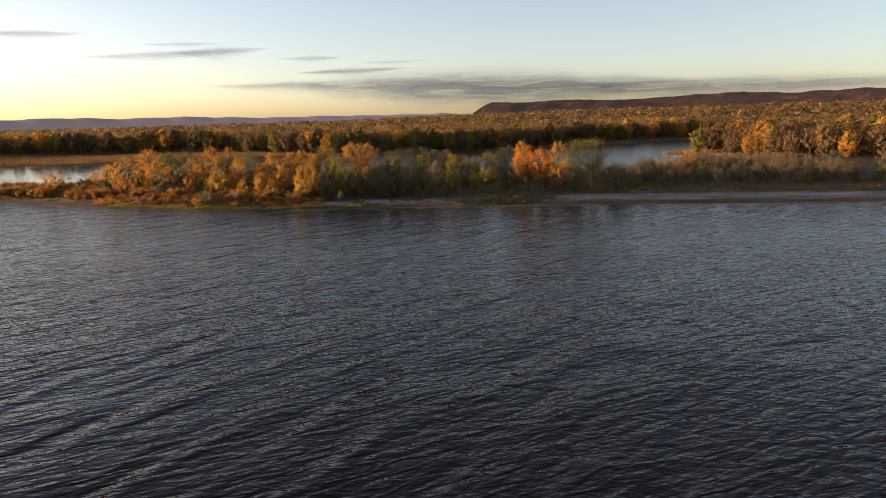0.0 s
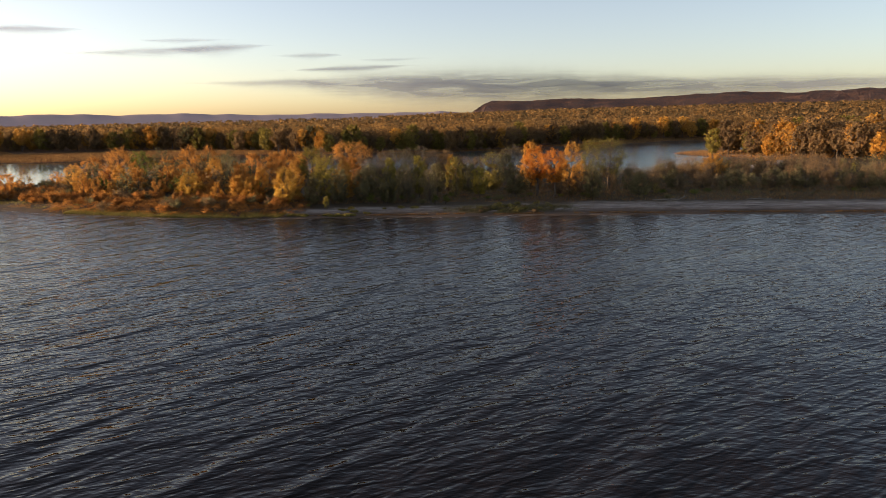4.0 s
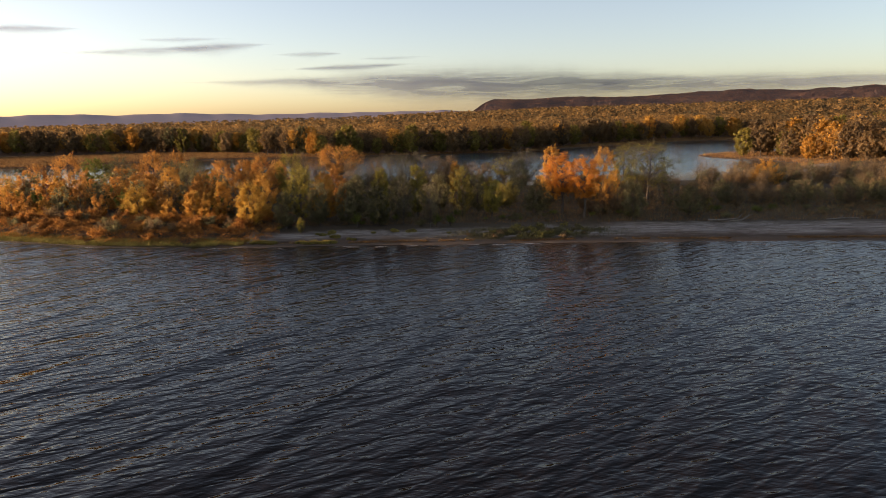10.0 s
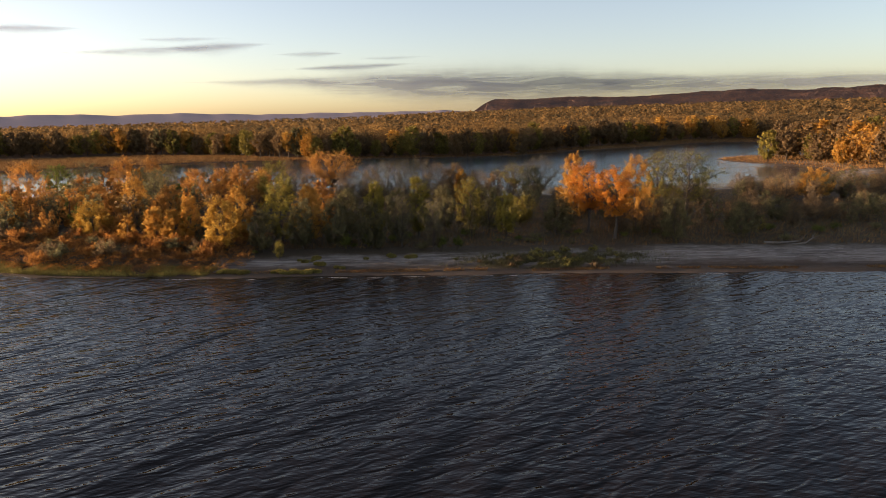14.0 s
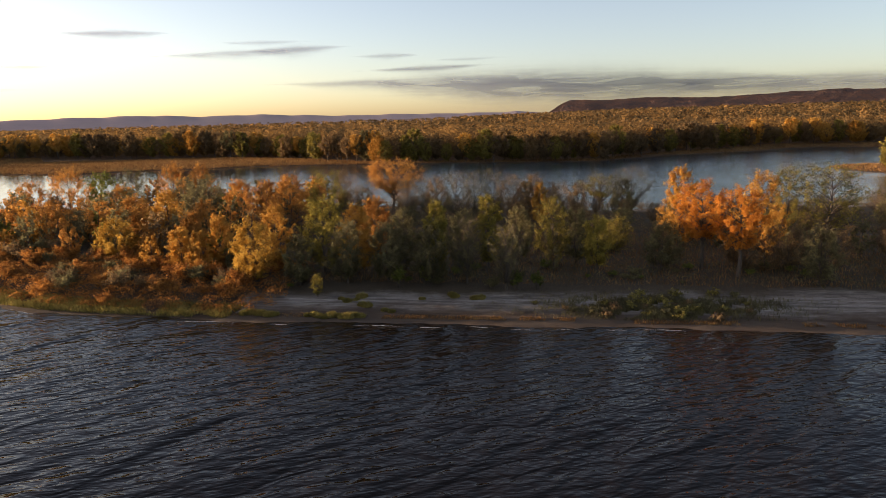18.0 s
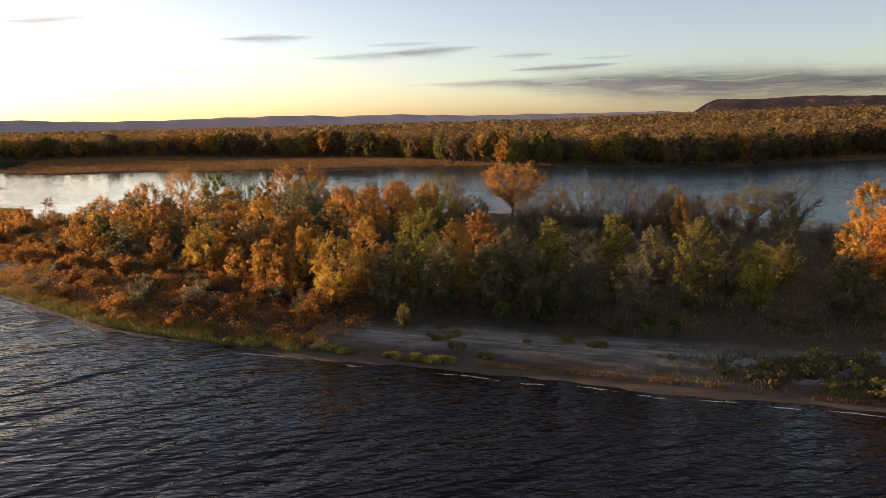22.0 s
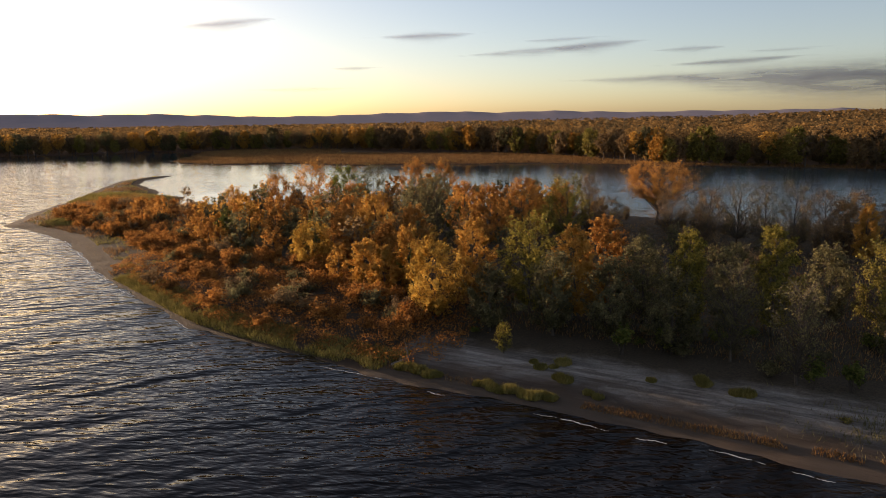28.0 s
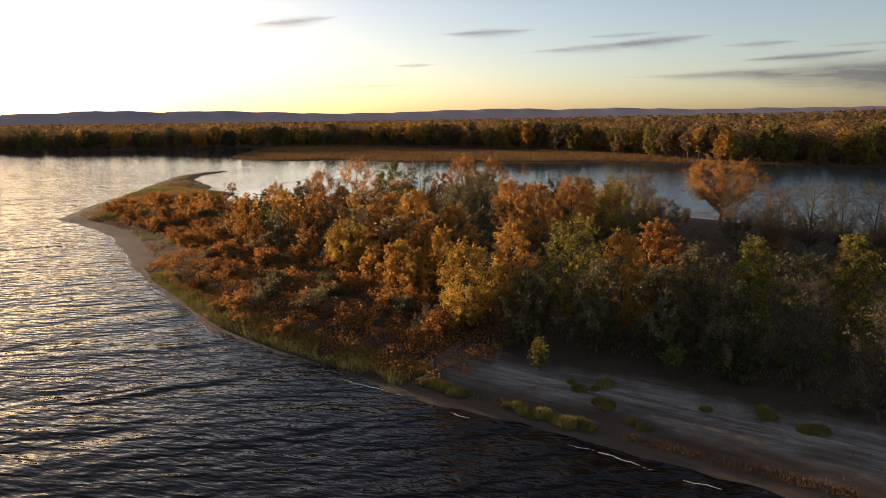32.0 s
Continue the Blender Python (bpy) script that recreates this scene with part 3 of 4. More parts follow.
LOOK = {  # kind: name, shape, leaf, gain, twiggy, bark, label
    "orange": ("maple_tree", "feather", "orange", 1.45, 1, BARK, "young maple with dense orange autumn leaves"),
    "gold": ("maple_tree", "feather", "gold", 1.4, 1, BARK, "upright young maple with golden orange autumn leaves"),
    "yellow": ("maple_tree", "round", "yellow", 1.3, 1, BARK, "full young maple with bright yellow leaves to the ground"),
    "ygreen": ("cottonwood_tree", "round", "ygreen", 0.75, 1.2, BARK, "young cottonwood with yellow-green leaves"),
    "lime": ("cottonwood_tree", "round", "lime", 0.95, 1.1, BARK, "young cottonwood with bright yellow-green leaves"),
    "green": ("willow_tree", "round", "green", 1.7, 1, BARK, "willow still in dark green leaf"),
    "olive": ("willow_tree", "feather", "olive", 0.85, 1.3, BARK, "thin willow with dull olive leaves in the shade"),
    "rust": ("ash_tree", "round", "rust", 0.6, 1.5, BARK, "low ash tree with sparse rust-brown leaves"),
    "red": ("sumac_shrub", "thicket", "red", 1.0, 1, BARK, "small sumac with dark red leaves"),
    "flame": ("maple_tree", "spread", "flame", 1.5, 1, BARK, "tall maple with glowing reddish-orange crown"),
    "big": ("cottonwood_tree", "spread", "ygreen", 0.8, 1.3, BARK, "wide old cottonwood with dark limbs and thin yellow leaves"),
    "lone": ("cottonwood_tree", "forked", "orange", 3.0, 1.4, BARK, "round-headed cottonwood with forked dark trunk and orange leaves"),
    "thin": ("cottonwood_tree", "forked", "ygreen", 0.8, 1.2, BARK, "low spreading cottonwood with thin yellowed leaves"),
    "bare": ("bare_tree", "sparse", "olive", 0.9, 1.3, BARK, "almost leafless tree with fine grey twigs"),
    "bareleaf": ("bare_tree", "sparse", "rust", 1.8, 1.2, BARK, "tree that has dropped most of its brown leaves"),
}

LEFT_BACK = [("orange", -103.1, 75, 12.5, 5.6), ("orange", -108, 70, 10.1, 4.4), ("green", -100.0, 82, 11.4, 3.8), ("olive", -94, 86, 11.6, 5.0),
             ("orange", -87, 92, 12.2, 4.7), ("orange", -81, 95, 11.8, 4.1), ("gold", -109.3, 58, 8.3, 3.7), ("bareleaf", -106.0, 62, 7.8, 2.6),
             ("red", -100.2, 60, 6.2, 1.6), ("olive", -118.8, 60, 4.2, 3.0), ("olive", -98.8, 50, 5.2, 3.0), ("orange", -72.9, 50, 9.0, 3.2)]
LEFT_MID = [("gold", -60.8, 40, 11.0, 3.0), ("olive", -62.1, 52, 11.1, 3.6), ("olive", -65, 65, 11.7, 4.0), ("orange", -55.5, 58, 11.2, 3.2),
            ("orange", -47.8, 52, 11.6, 2.9), ("orange", -46.5, 61, 12.0, 3.5), ("lime", -39.0, 62, 12.6, 3.8), ("bareleaf", -36.8, 66, 12.4, 2.0),
            ("rust", -30.8, 57, 9.6, 3.0), ("lone", -32.0, 92, 12.6, 6.6), ("orange", -84, 66, 9.5, 4.0), ("olive", -75, 75, 10.5, 4.2)]
LEFT_FRONT = [("yellow", -63.8, 29, 7.8, 3.2), ("orange", -61.8, 34, 8.1, 2.4), ("gold", -49.6, 22, 7.7, 1.7), ("gold", -46.0, 21, 7.3, 1.6),
              ("gold", -44.0, 23, 9.2, 1.9), ("yellow", -36.6, 16, 9.4, 2.9), ("gold", -36.1, 24, 10.6, 2.3), ("orange", -58, 28, 5.6, 1.6),
              ("orange", -52, 30, 8.6, 2.4), ("orange", -54, 40, 9.4, 2.8), ("orange", -68, 40, 8.4, 2.8), ("olive", -80, 44, 7.4, 3.0)]
CENTRE = [("lime", -28.4, 22, 11.6, 3.4), ("gold", -23.4, 22, 10.8, 2.8), ("orange", -21.7, 27, 11.2, 2.2), ("lime", -12.4, 22, 11.4, 1.7),
          ("lime", -5.4, 25, 11.6, 2.0), ("ygreen", 3.6, 27, 11.0, 2.4), ("lime", 9.3, 24, 8.8, 1.9), ("olive", -17.1, 24, 10.0, 2.4),
          ("olive", -9.3, 26, 9.5, 2.4), ("olive", -1.1, 30, 9.4, 2.4), ("olive", 6.7, 28, 9.3, 2.4), ("olive", -30.0, 16, 7.3, 2.2),
          ("olive", -23.8, 17, 9.2, 2.4), ("bare", -7.9, 17, 9.6, 1.8), ("bare", -2.7, 14, 9.2, 1.8), ("olive", -18.5, 18, 8.8, 2.5),
          ("olive", -12.7, 17, 8.3, 2.5)]
CENTRE_BACK = [("bare", -15.0, 72, 11.6, 4.0), ("bare", -6.9, 68, 12.2, 3.0), ("bareleaf", -3.0, 66, 11.2, 2.4), ("rust", 1.0, 72, 10.6, 3.0),
               ("bareleaf", 6.4, 75, 8.4, 3.0), ("thin", 16.4, 95, 8.4, 4.4), ("bare", 22.9, 89, 10.9, 4.8), ("bare", -22, 80, 8, 3), ("bareleaf", -18.5, 66, 11.0, 2.4), ("bare", -11, 70, 11.6, 2.6), ("rust", -0.5, 67, 10.0, 1.8),
               ("bareleaf", 4, 70, 9.4, 2.2), ("rust", 10.5, 80, 8.2, 2.4), ("bareleaf", -25, 72, 9.8, 2.4), ("gold", 2.0, 64, 9.6, 1.4), ("olive", 20.5, 84, 8.6, 2.8)]
RIGHT_NEAR = [("gold", 23.3, 40, 14.0, 3.0), ("flame", 23.5, 26, 13.2, 3.9), ("flame", 27.0, 21, 12.8, 3.2), ("gold", 32.9, 32, 13.8, 3.3),
              ("ygreen", 38.0, 37, 14.2, 3.2), ("big", 43.0, 34, 14.8, 5.8), ("olive", 35.4, 17, 8.2, 2.6), ("ygreen", 12.7, 36, 7.0, 2.8),
              ("olive", 18.0, 25, 7.7, 2.8), ("rust", 34.4, 25, 7.4, 3.3), ("rust", 51.2, 28, 7.2, 3.1), ("olive", 47, 20, 7, 3)]
RIGHT_BELT = [("bareleaf", 68, 71, 7.2, 3.8), ("rust", 74.0, 62, 8.0, 4.4), ("gold", 79, 61, 8.6, 3.8), ("olive", 84, 66, 7.1, 4.4),
              ("rust", 90, 62, 7.5, 5.2), ("rust", 96.0, 60, 8.1, 5.0), ("rust", 107.0, 62, 8.6, 5.5), ("rust", 101.8, 45, 8.4, 5.0),
              ("olive", 75.9, 35, 6.2, 4.2), ("olive", 84.6, 33, 6.2, 4.2), ("rust", 67.3, 35, 5.8, 4.2), ("olive", 91.3, 30, 6.4, 4.2),
              ("olive", 59.9, 35, 5.6, 4.0), ("rust", 112, 34, 7.5, 4.6), ("olive", 120, 48, 8.6, 5), ("rust", 132, 40, 9, 5), ("olive", 104, 26, 6, 4)]

for number, (kind, x, y, top, spread) in enumerate(LEFT_BACK + LEFT_MID + LEFT_FRONT + CENTRE + CENTRE_BACK + RIGHT_NEAR + RIGHT_BELT):
    name, shape, leaf, gain, twiggy, bark, label = LOOK[kind]
    make_tree(name, x, y, top, spread * 1.15 + 0.2, shape, leaf, 100 + number, label, bark, gain, twiggy)

# lower trees and brush that fill the wood between the tall ones
rng_fill = np.random.default_rng(7)
fill_protos = {}


def filler(kind, x, y, h, turn):
    """A copy of one of a few low trees."""
    key = (kind, int(turn * 3) % 3)
    z = float(land_height(x, y))
    if key not in fill_protos:
        name, shape, leaf, gain, twiggy, bark, label = LOOK[kind]
        ob = make_tree(name, x, y, 5.5 + z, 2.3, "thicket" if kind not in ("bare", "bareleaf") else shape, leaf, 900 + len(fill_protos), label, bark, gain * 0.9, 1.0)
        ob.scale = (h / 5.5,) * 3
        fill_protos[key] = ob
        return
    ob = fill_protos[key]
    m = Matrix.Translation((x, y, z)) @ Matrix.Rotation(turn * 6.283, 4, "Z") @ Matrix.Scale(h / 5.5 / ob.scale[0], 4)
    copy_thing(ob, m)


taken = [(x, y) for _, x, y, _, _ in LEFT_BACK + LEFT_MID + LEFT_FRONT + CENTRE + CENTRE_BACK + RIGHT_NEAR + RIGHT_BELT]
cand = np.column_stack([rng_fill.uniform(-125, 135, 3600), rng_fill.uniform(12, 118, 3600)])
cand_d = shore_distance(LAND, cand[:, 0], cand[:, 1])
cand_in = inside(LAND, cand[:, 0], cand[:, 1])
for (x, y), d, ok in zip(cand.tolist(), cand_d.tolist(), cand_in.tolist()):
    if len(taken) > 520 or not ok or d < 5 or (y < 19 + 4 * (x > 0) and -70 < x) or min((x - a) ** 2 + (y - b) ** 2 for a, b in taken) < 6.5:
        continue
    if x < -42 and y < 0.28 * (-x) + 8:
        continue
    back = d < 16 and y > 60
    if x < -45:
        kind = rng_fill.choice(["orange", "olive", "rust", "gold", "green"], p=[0.34, 0.26, 0.15, 0.17, 0.08])
        h = rng_fill.uniform(4.0, 8.0)
    else:
        kind = rng_fill.choice(["olive", "rust", "bareleaf", "ygreen"], p=[0.40, 0.24, 0.32, 0.04])
        h = rng_fill.uniform(2.6, 5.0) if y < 60 else rng_fill.uniform(2.2, 4.2)
    filler(str(kind), x, y, h * (0.6 if back else 1.0), float(rng_fill.uniform(0, 1)))
    taken.append((x, y))


# ---------------------------------------------------------------- woods across the water
SIDE_WOOD = [(139, 178), (148, 150), (160, 120), (185, 100), (260, 80), (500, 40), (900, 0), (900, 380), (262, 388), (222, 300), (186, 258), (163, 227), (148, 224), (132, 206)]


def edge_distance(x, y):
    best = np.full(np.shape(x), 1e9)
    for x0, y0, x1, y1 in zip(FOREST_X, FOREST_Y, FOREST_X[1:], FOREST_Y[1:]):
        dx, dy = x1 - x0, y1 - y0
        t = np.clip(((x - x0) * dx + (y - y0) * dy) / (dx * dx + dy * dy), 0, 1)
        best = np.minimum(best, np.hypot(x - x0 - t * dx, y - y0 - t * dy))
    return best


def wood_points(rng, lo_x, hi_x, near, deep, step):
    """Uneven places behind the far wood's edge, between two distances from it."""
    gx, gy = np.meshgrid(np.arange(lo_x, hi_x, step), np.arange(-300, 440 + deep, step))
    p = np.stack([gx.ravel(), gy.ravel()], 1) + rng.uniform(-0.5, 0.5, (gx.size, 2)) * step
    d = edge_distance(p[:, 0], p[:, 1])
    return p[(p[:, 1] > np.interp(p[:, 0], FOREST_X, FOREST_Y)) & (d > near) & (d < deep)]


def joined_trees(name, rng, pts, heights, radius, per, leaf, mat, label):
    """Many far trees as one mesh of leaf clumps."""
    n = len(pts)
    z = land_height(pts[:, 0], pts[:, 1])
    u = 1 - 0.97 * rng.uniform(0, 1, (n, per)) ** 1.2
    w = crown_width(u, 0.05, 0.62, 0.42)
    a = rng.uniform(0, 6.283, (n, per))
    rr = radius[:, None] * w * np.sqrt(rng.uniform(0.25, 1, (n, per)))
    c = np.stack([pts[:, :1] + np.cos(a) * rr, pts[:, 1:] + np.sin(a) * rr, z[:, None] + u * heights[:, None]], 2).reshape(-1, 3)
    mid = np.column_stack([pts, z + heights * 0.5]).repeat(per, 0)
    q = leaf_quads(rng, c, leaf, (c - mid) / np.column_stack([radius, radius, heights * 0.5]).repeat(per, 0), 0.32)
    ob = link_mesh(name, q, np.arange(len(q)), 4, mat)
    return tagged(ob, label, "forest", kind="stuff")


def up_to_crest(pts, rough):
    """Heights of far trees: the land under them rises gently towards the foot of the bluff."""
    az = np.degrees(np.arctan2(-pts[:, 0], pts[:, 1]))
    far = np.hypot(pts[:, 0], pts[:, 1] + 100)
    crest = np.interp(az, [-45, -30, -10, 10, 30, 60, 90], [0.65, 0.6, 0.45, 0.05, -0.12, -0.35, -0.4])
    return np.clip(21.8 + np.tan(np.radians(crest)) * far, 10, 60) - rng_wood.uniform(0, rough, len(pts))


rng_wood = np.random.default_rng(11)
pts = wood_points(rng_wood, -720, 262, 5, 62, 6.0)
joined_trees("near_edge_woods", rng_wood, pts, 12.0 + 3.6 * ripple(pts[:, 0], pts[:, 1], 0.06, 2.0) + rng_wood.uniform(-1.5, 3.5, len(pts)), rng_wood.uniform(3.4, 5.4, len(pts)), 150, 0.9, LEAF["woods"],
             "dense autumn forest in yellow, brown and green beyond the water")
pts = wood_points(rng_wood, -900, 330, 62, 260, 10)
joined_trees("middle_woods", rng_wood, pts, rng_wood.uniform(12, 17, len(pts)), rng_wood.uniform(4, 6, len(pts)), 38, 2.1, LEAF["woods"],
             "autumn forest canopy stretching away behind the shore")
pts = wood_points(rng_wood, -1700, 900, 260, 1000, 19)
joined_trees("distant_woods", rng_wood, pts, np.maximum(rng_wood.uniform(11.5, 16.5, len(pts)), up_to_crest(pts, 6.0) * np.clip((edge_distance(pts[:, 0], pts[:, 1]) - 200) / 500, 0, 1)), rng_wood.uniform(6, 10, len(pts)), 20, 4.4, LEAF["woods"],
             "distant flat forest canopy in dull autumn colours")
pts = wood_points(rng_wood, -3800, 3000, 1000, 3400, 52)
pts = pts[(np.hypot(pts[:, 0], pts[:, 1]) < 3400) & (pts[:, 0] > -0.1 * pts[:, 1])]
joined_trees("horizon_woods", rng_wood, pts, up_to_crest(pts, 9.0), rng_wood.uniform(18, 28, len(pts)), 14, 11.0, LEAF["woods"],
             "forest canopy on the river plain near the horizon")
gx, gy = np.meshgrid(np.arange(125, 700, 7.0), np.arange(20, 390, 7.0))
pts = np.stack([gx.ravel(), gy.ravel()], 1) + rng_wood.uniform(-3, 3, (gx.size, 2))
pts = pts[inside(SIDE_WOOD, pts[:, 0], pts[:, 1])]
pts = pts[(pts[:, 0] < 260) | (rng_wood.uniform(0, 1, len(pts)) < 0.35)]
joined_trees("side_woods", rng_wood, pts, rng_wood.uniform(11, 17, len(pts)), rng_wood.uniform(3.5, 5.2, len(pts)), 120, 0.9, LEAF["woods"],
             "golden autumn forest on the neighbouring shore")

# single trees along the edge of the far wood
edge_kinds = ["gold", "rust", "ygreen", "olive", "rust"]
edge_protos = []
for k, kind in enumerate(edge_kinds * 2):
    name, shape, leaf, gain, twiggy, bark, label = LOOK[kind]
    segs, leaves, size, rng = grow(500 + k, "spread" if k % 3 == 0 else "round", 14, 5.4, 0.42, 0.6)
    root = new(name)
    v, f = tubes(segs[:60], 3)
    link_mesh("trunk", v, f, 4, BARK, root)
    q = leaf_quads(rng, leaves, 0.62, leaves - np.array([0, 0, 7.0]), 0.6)
    link_mesh("crown", q, np.arange(len(q)), 4, LEAF[leaf], root)
    edge_protos.append(tagged(root, label.replace("young", "tall"), "tree", "trees along the far shore"))
edge_at = []
arc = np.concatenate([[0], np.cumsum(np.hypot(np.diff(FOREST_X[2:-1]), np.diff(FOREST_Y[2:-1])))])
for s in np.arange(90, arc[-1], 5.0):
    edge_at.append((float(np.interp(s, arc, FOREST_X[2:-1])) + rng_wood.uniform(-2, 2), float(np.interp(s, arc, FOREST_Y[2:-1])) + rng_wood.uniform(-7, 4)))
for x, y in [(130, 200), (140.9, 205), (144.1, 193), (153.4, 185), (160.7, 180), (157.9, 158), (156.9, 138), (150, 170), (136, 196), (170, 150), (147, 214)]:
    edge_at.append((x, y))
for x in np.arange(126, 236, 9.0):
    for y in np.arange(100, 290, 9.0):
        px, py = x + rng_wood.uniform(-3.5, 3.5), y + rng_wood.uniform(-3.5, 3.5)
        if inside(SIDE_WOOD, px, py):
            edge_at.append((px, py))
for k, (x, y) in enumerate(edge_at):
    s = rng_wood.uniform(0.68, 1.2)
    m = Matrix.Translation((x, y, float(land_height(x, y)))) @ Matrix.Rotation(rng_wood.uniform(0, 6.283), 4, "Z") @ Matrix.Scale(s, 4)
    if k < len(edge_protos):
        edge_protos[k].matrix_world = m
        edge_protos[k].scale = (s, s, s)
    else:
        ob = edge_protos[(0, 1, 4, 5, 6, 2)[int(rng_wood.integers(0, 6))] if x > 118 else int(rng_wood.integers(0, len(edge_protos)))]
        copy_thing(ob, m @ Matrix.Scale(1 / ob.scale[0], 4))


# ---------------------------------------------------------------- brush, grass and drift on the island
def bush_proto(name, kind, seed, h, r, label, category, count=1100, size=0.135):
    """A many-stemmed low bush at the origin."""
    rng = np.random.default_rng(seed)
    segs, tips = [], []
    for k in range(16):
        a = rng.uniform(0, 6.283)
        q = rng.uniform(0.2, 1.0) ** 0.6
        tip = np.array([math.cos(a) * r * q, math.sin(a) * r * q, h * (1.05 - 0.5 * q * q) * rng.uniform(0.75, 1.1)])
        mid = tip * np.array([0.45, 0.45, 0.6])
        segs += [((tip[0] * 0.1, tip[1] * 0.1, -0.1), mid, 0.025, 0.016), (mid, tip, 0.016, 0.005)]
        tips.append((mid, tip))
    pick = rng.integers(0, len(tips), count)
    t = rng.uniform(0.0, 1.1, count)[:, None]
    mids, ends = np.array([m for m, _ in tips])[pick], np.array([e for _, e in tips])[pick]
    c = mids + (ends - mids) * t + rng.normal(0, 1, (count, 3)) * np.array([0.16, 0.16, 0.13]) * (0.5 + 0.35 * r)
    c[:, 2] = np.maximum(c[:, 2], 0.03)
    root = new(name)
    v, f = tubes(segs, 3)
    link_mesh("stem", v, f, 4, BARK, root)
    q = leaf_quads(rng, c, size, c - np.array([0, 0, 0.25 * h]))
    link_mesh("foliage", q, np.arange(len(q)), 4, LEAF[kind], root)
    return tagged(root, label, category)


def scatter(protos, spots, rng, lo, hi):
    used = set()
    for x, y in spots:
        ob = protos[int(rng.integers(0, len(protos)))]
        s = float(rng.uniform(lo, hi))
        m = Matrix.Translation((x, y, float(land_height(x, y)))) @ Matrix.Rotation(rng.uniform(0, 6.283), 4, "Z") @ Matrix.Scale(s, 4)
        if ob not in used:
            used.add(ob)
            ob.matrix_world = m
            ob.scale = (s, s, s)
        else:
            copy_thing(ob, m @ Matrix.Scale(1 / ob.scale[0], 4))


rng_b = np.random.default_rng(21)
brush = [bush_proto("bush", k, 300 + i, 1.7, 1.35, lab, "bush") for i, (k, lab) in enumerate((
    ("brush", "low bush with rust-orange autumn leaves"), ("brush", "low bush with rust-orange autumn leaves"), ("rust", "low brown bush with withered leaves"),
    ("brush", "low bush with rust-orange autumn leaves"), ("olive", "low bush with dull olive leaves")))]
cand = np.column_stack([rng_b.uniform(-175, -34, 4000), rng_b.uniform(4, 100, 4000)])
cand_d = shore_distance(LAND, cand[:, 0], cand[:, 1])
cand_in = inside(LAND, cand[:, 0], cand[:, 1])
spots, dense = [], []
for (x, y), d, ok in zip(cand.tolist(), cand_d.tolist(), cand_in.tolist()):
    edge = 0.28 * (-x) + 8
    in_front = d > 2.6 and y < edge + 5 and x > -90
    on_spit = d > 8.5 and -165 < x <= -90 and y < 84
    if ok and (in_front or on_spit) and (not spots or min((x - a) ** 2 + (y - b) ** 2 for a, b in spots) > (2.2 if in_front else 4.0)):
        spots.append((x, y))
spots = spots[:215]
scatter(brush, spots, rng_b, 0.8, 1.75)
# taller rust-orange clumps that stand along the spit and the hollow behind the bank
clumps = []
for x, y in ((-146, 50), (-151, 57), (-157, 65), (-156, 72), (-149, 73), (-130, 43), (-119, 39), (-106, 33), (-99, 33), (-88, 27), (-81, 24), (-133, 48), (-123, 47), (-114, 51)):
    for _ in range(5):
        clumps.append((x + rng_b.normal(0, 2.4), y + rng_b.normal(0, 1.8)))
scatter([bush_proto("bush", "brush", 320 + k, 1.8, 1.5, "rounded bush with bright rust-orange leaves", "bush", 1300, 0.15) for k in range(3)], clumps, rng_b, 0.9, 1.7)

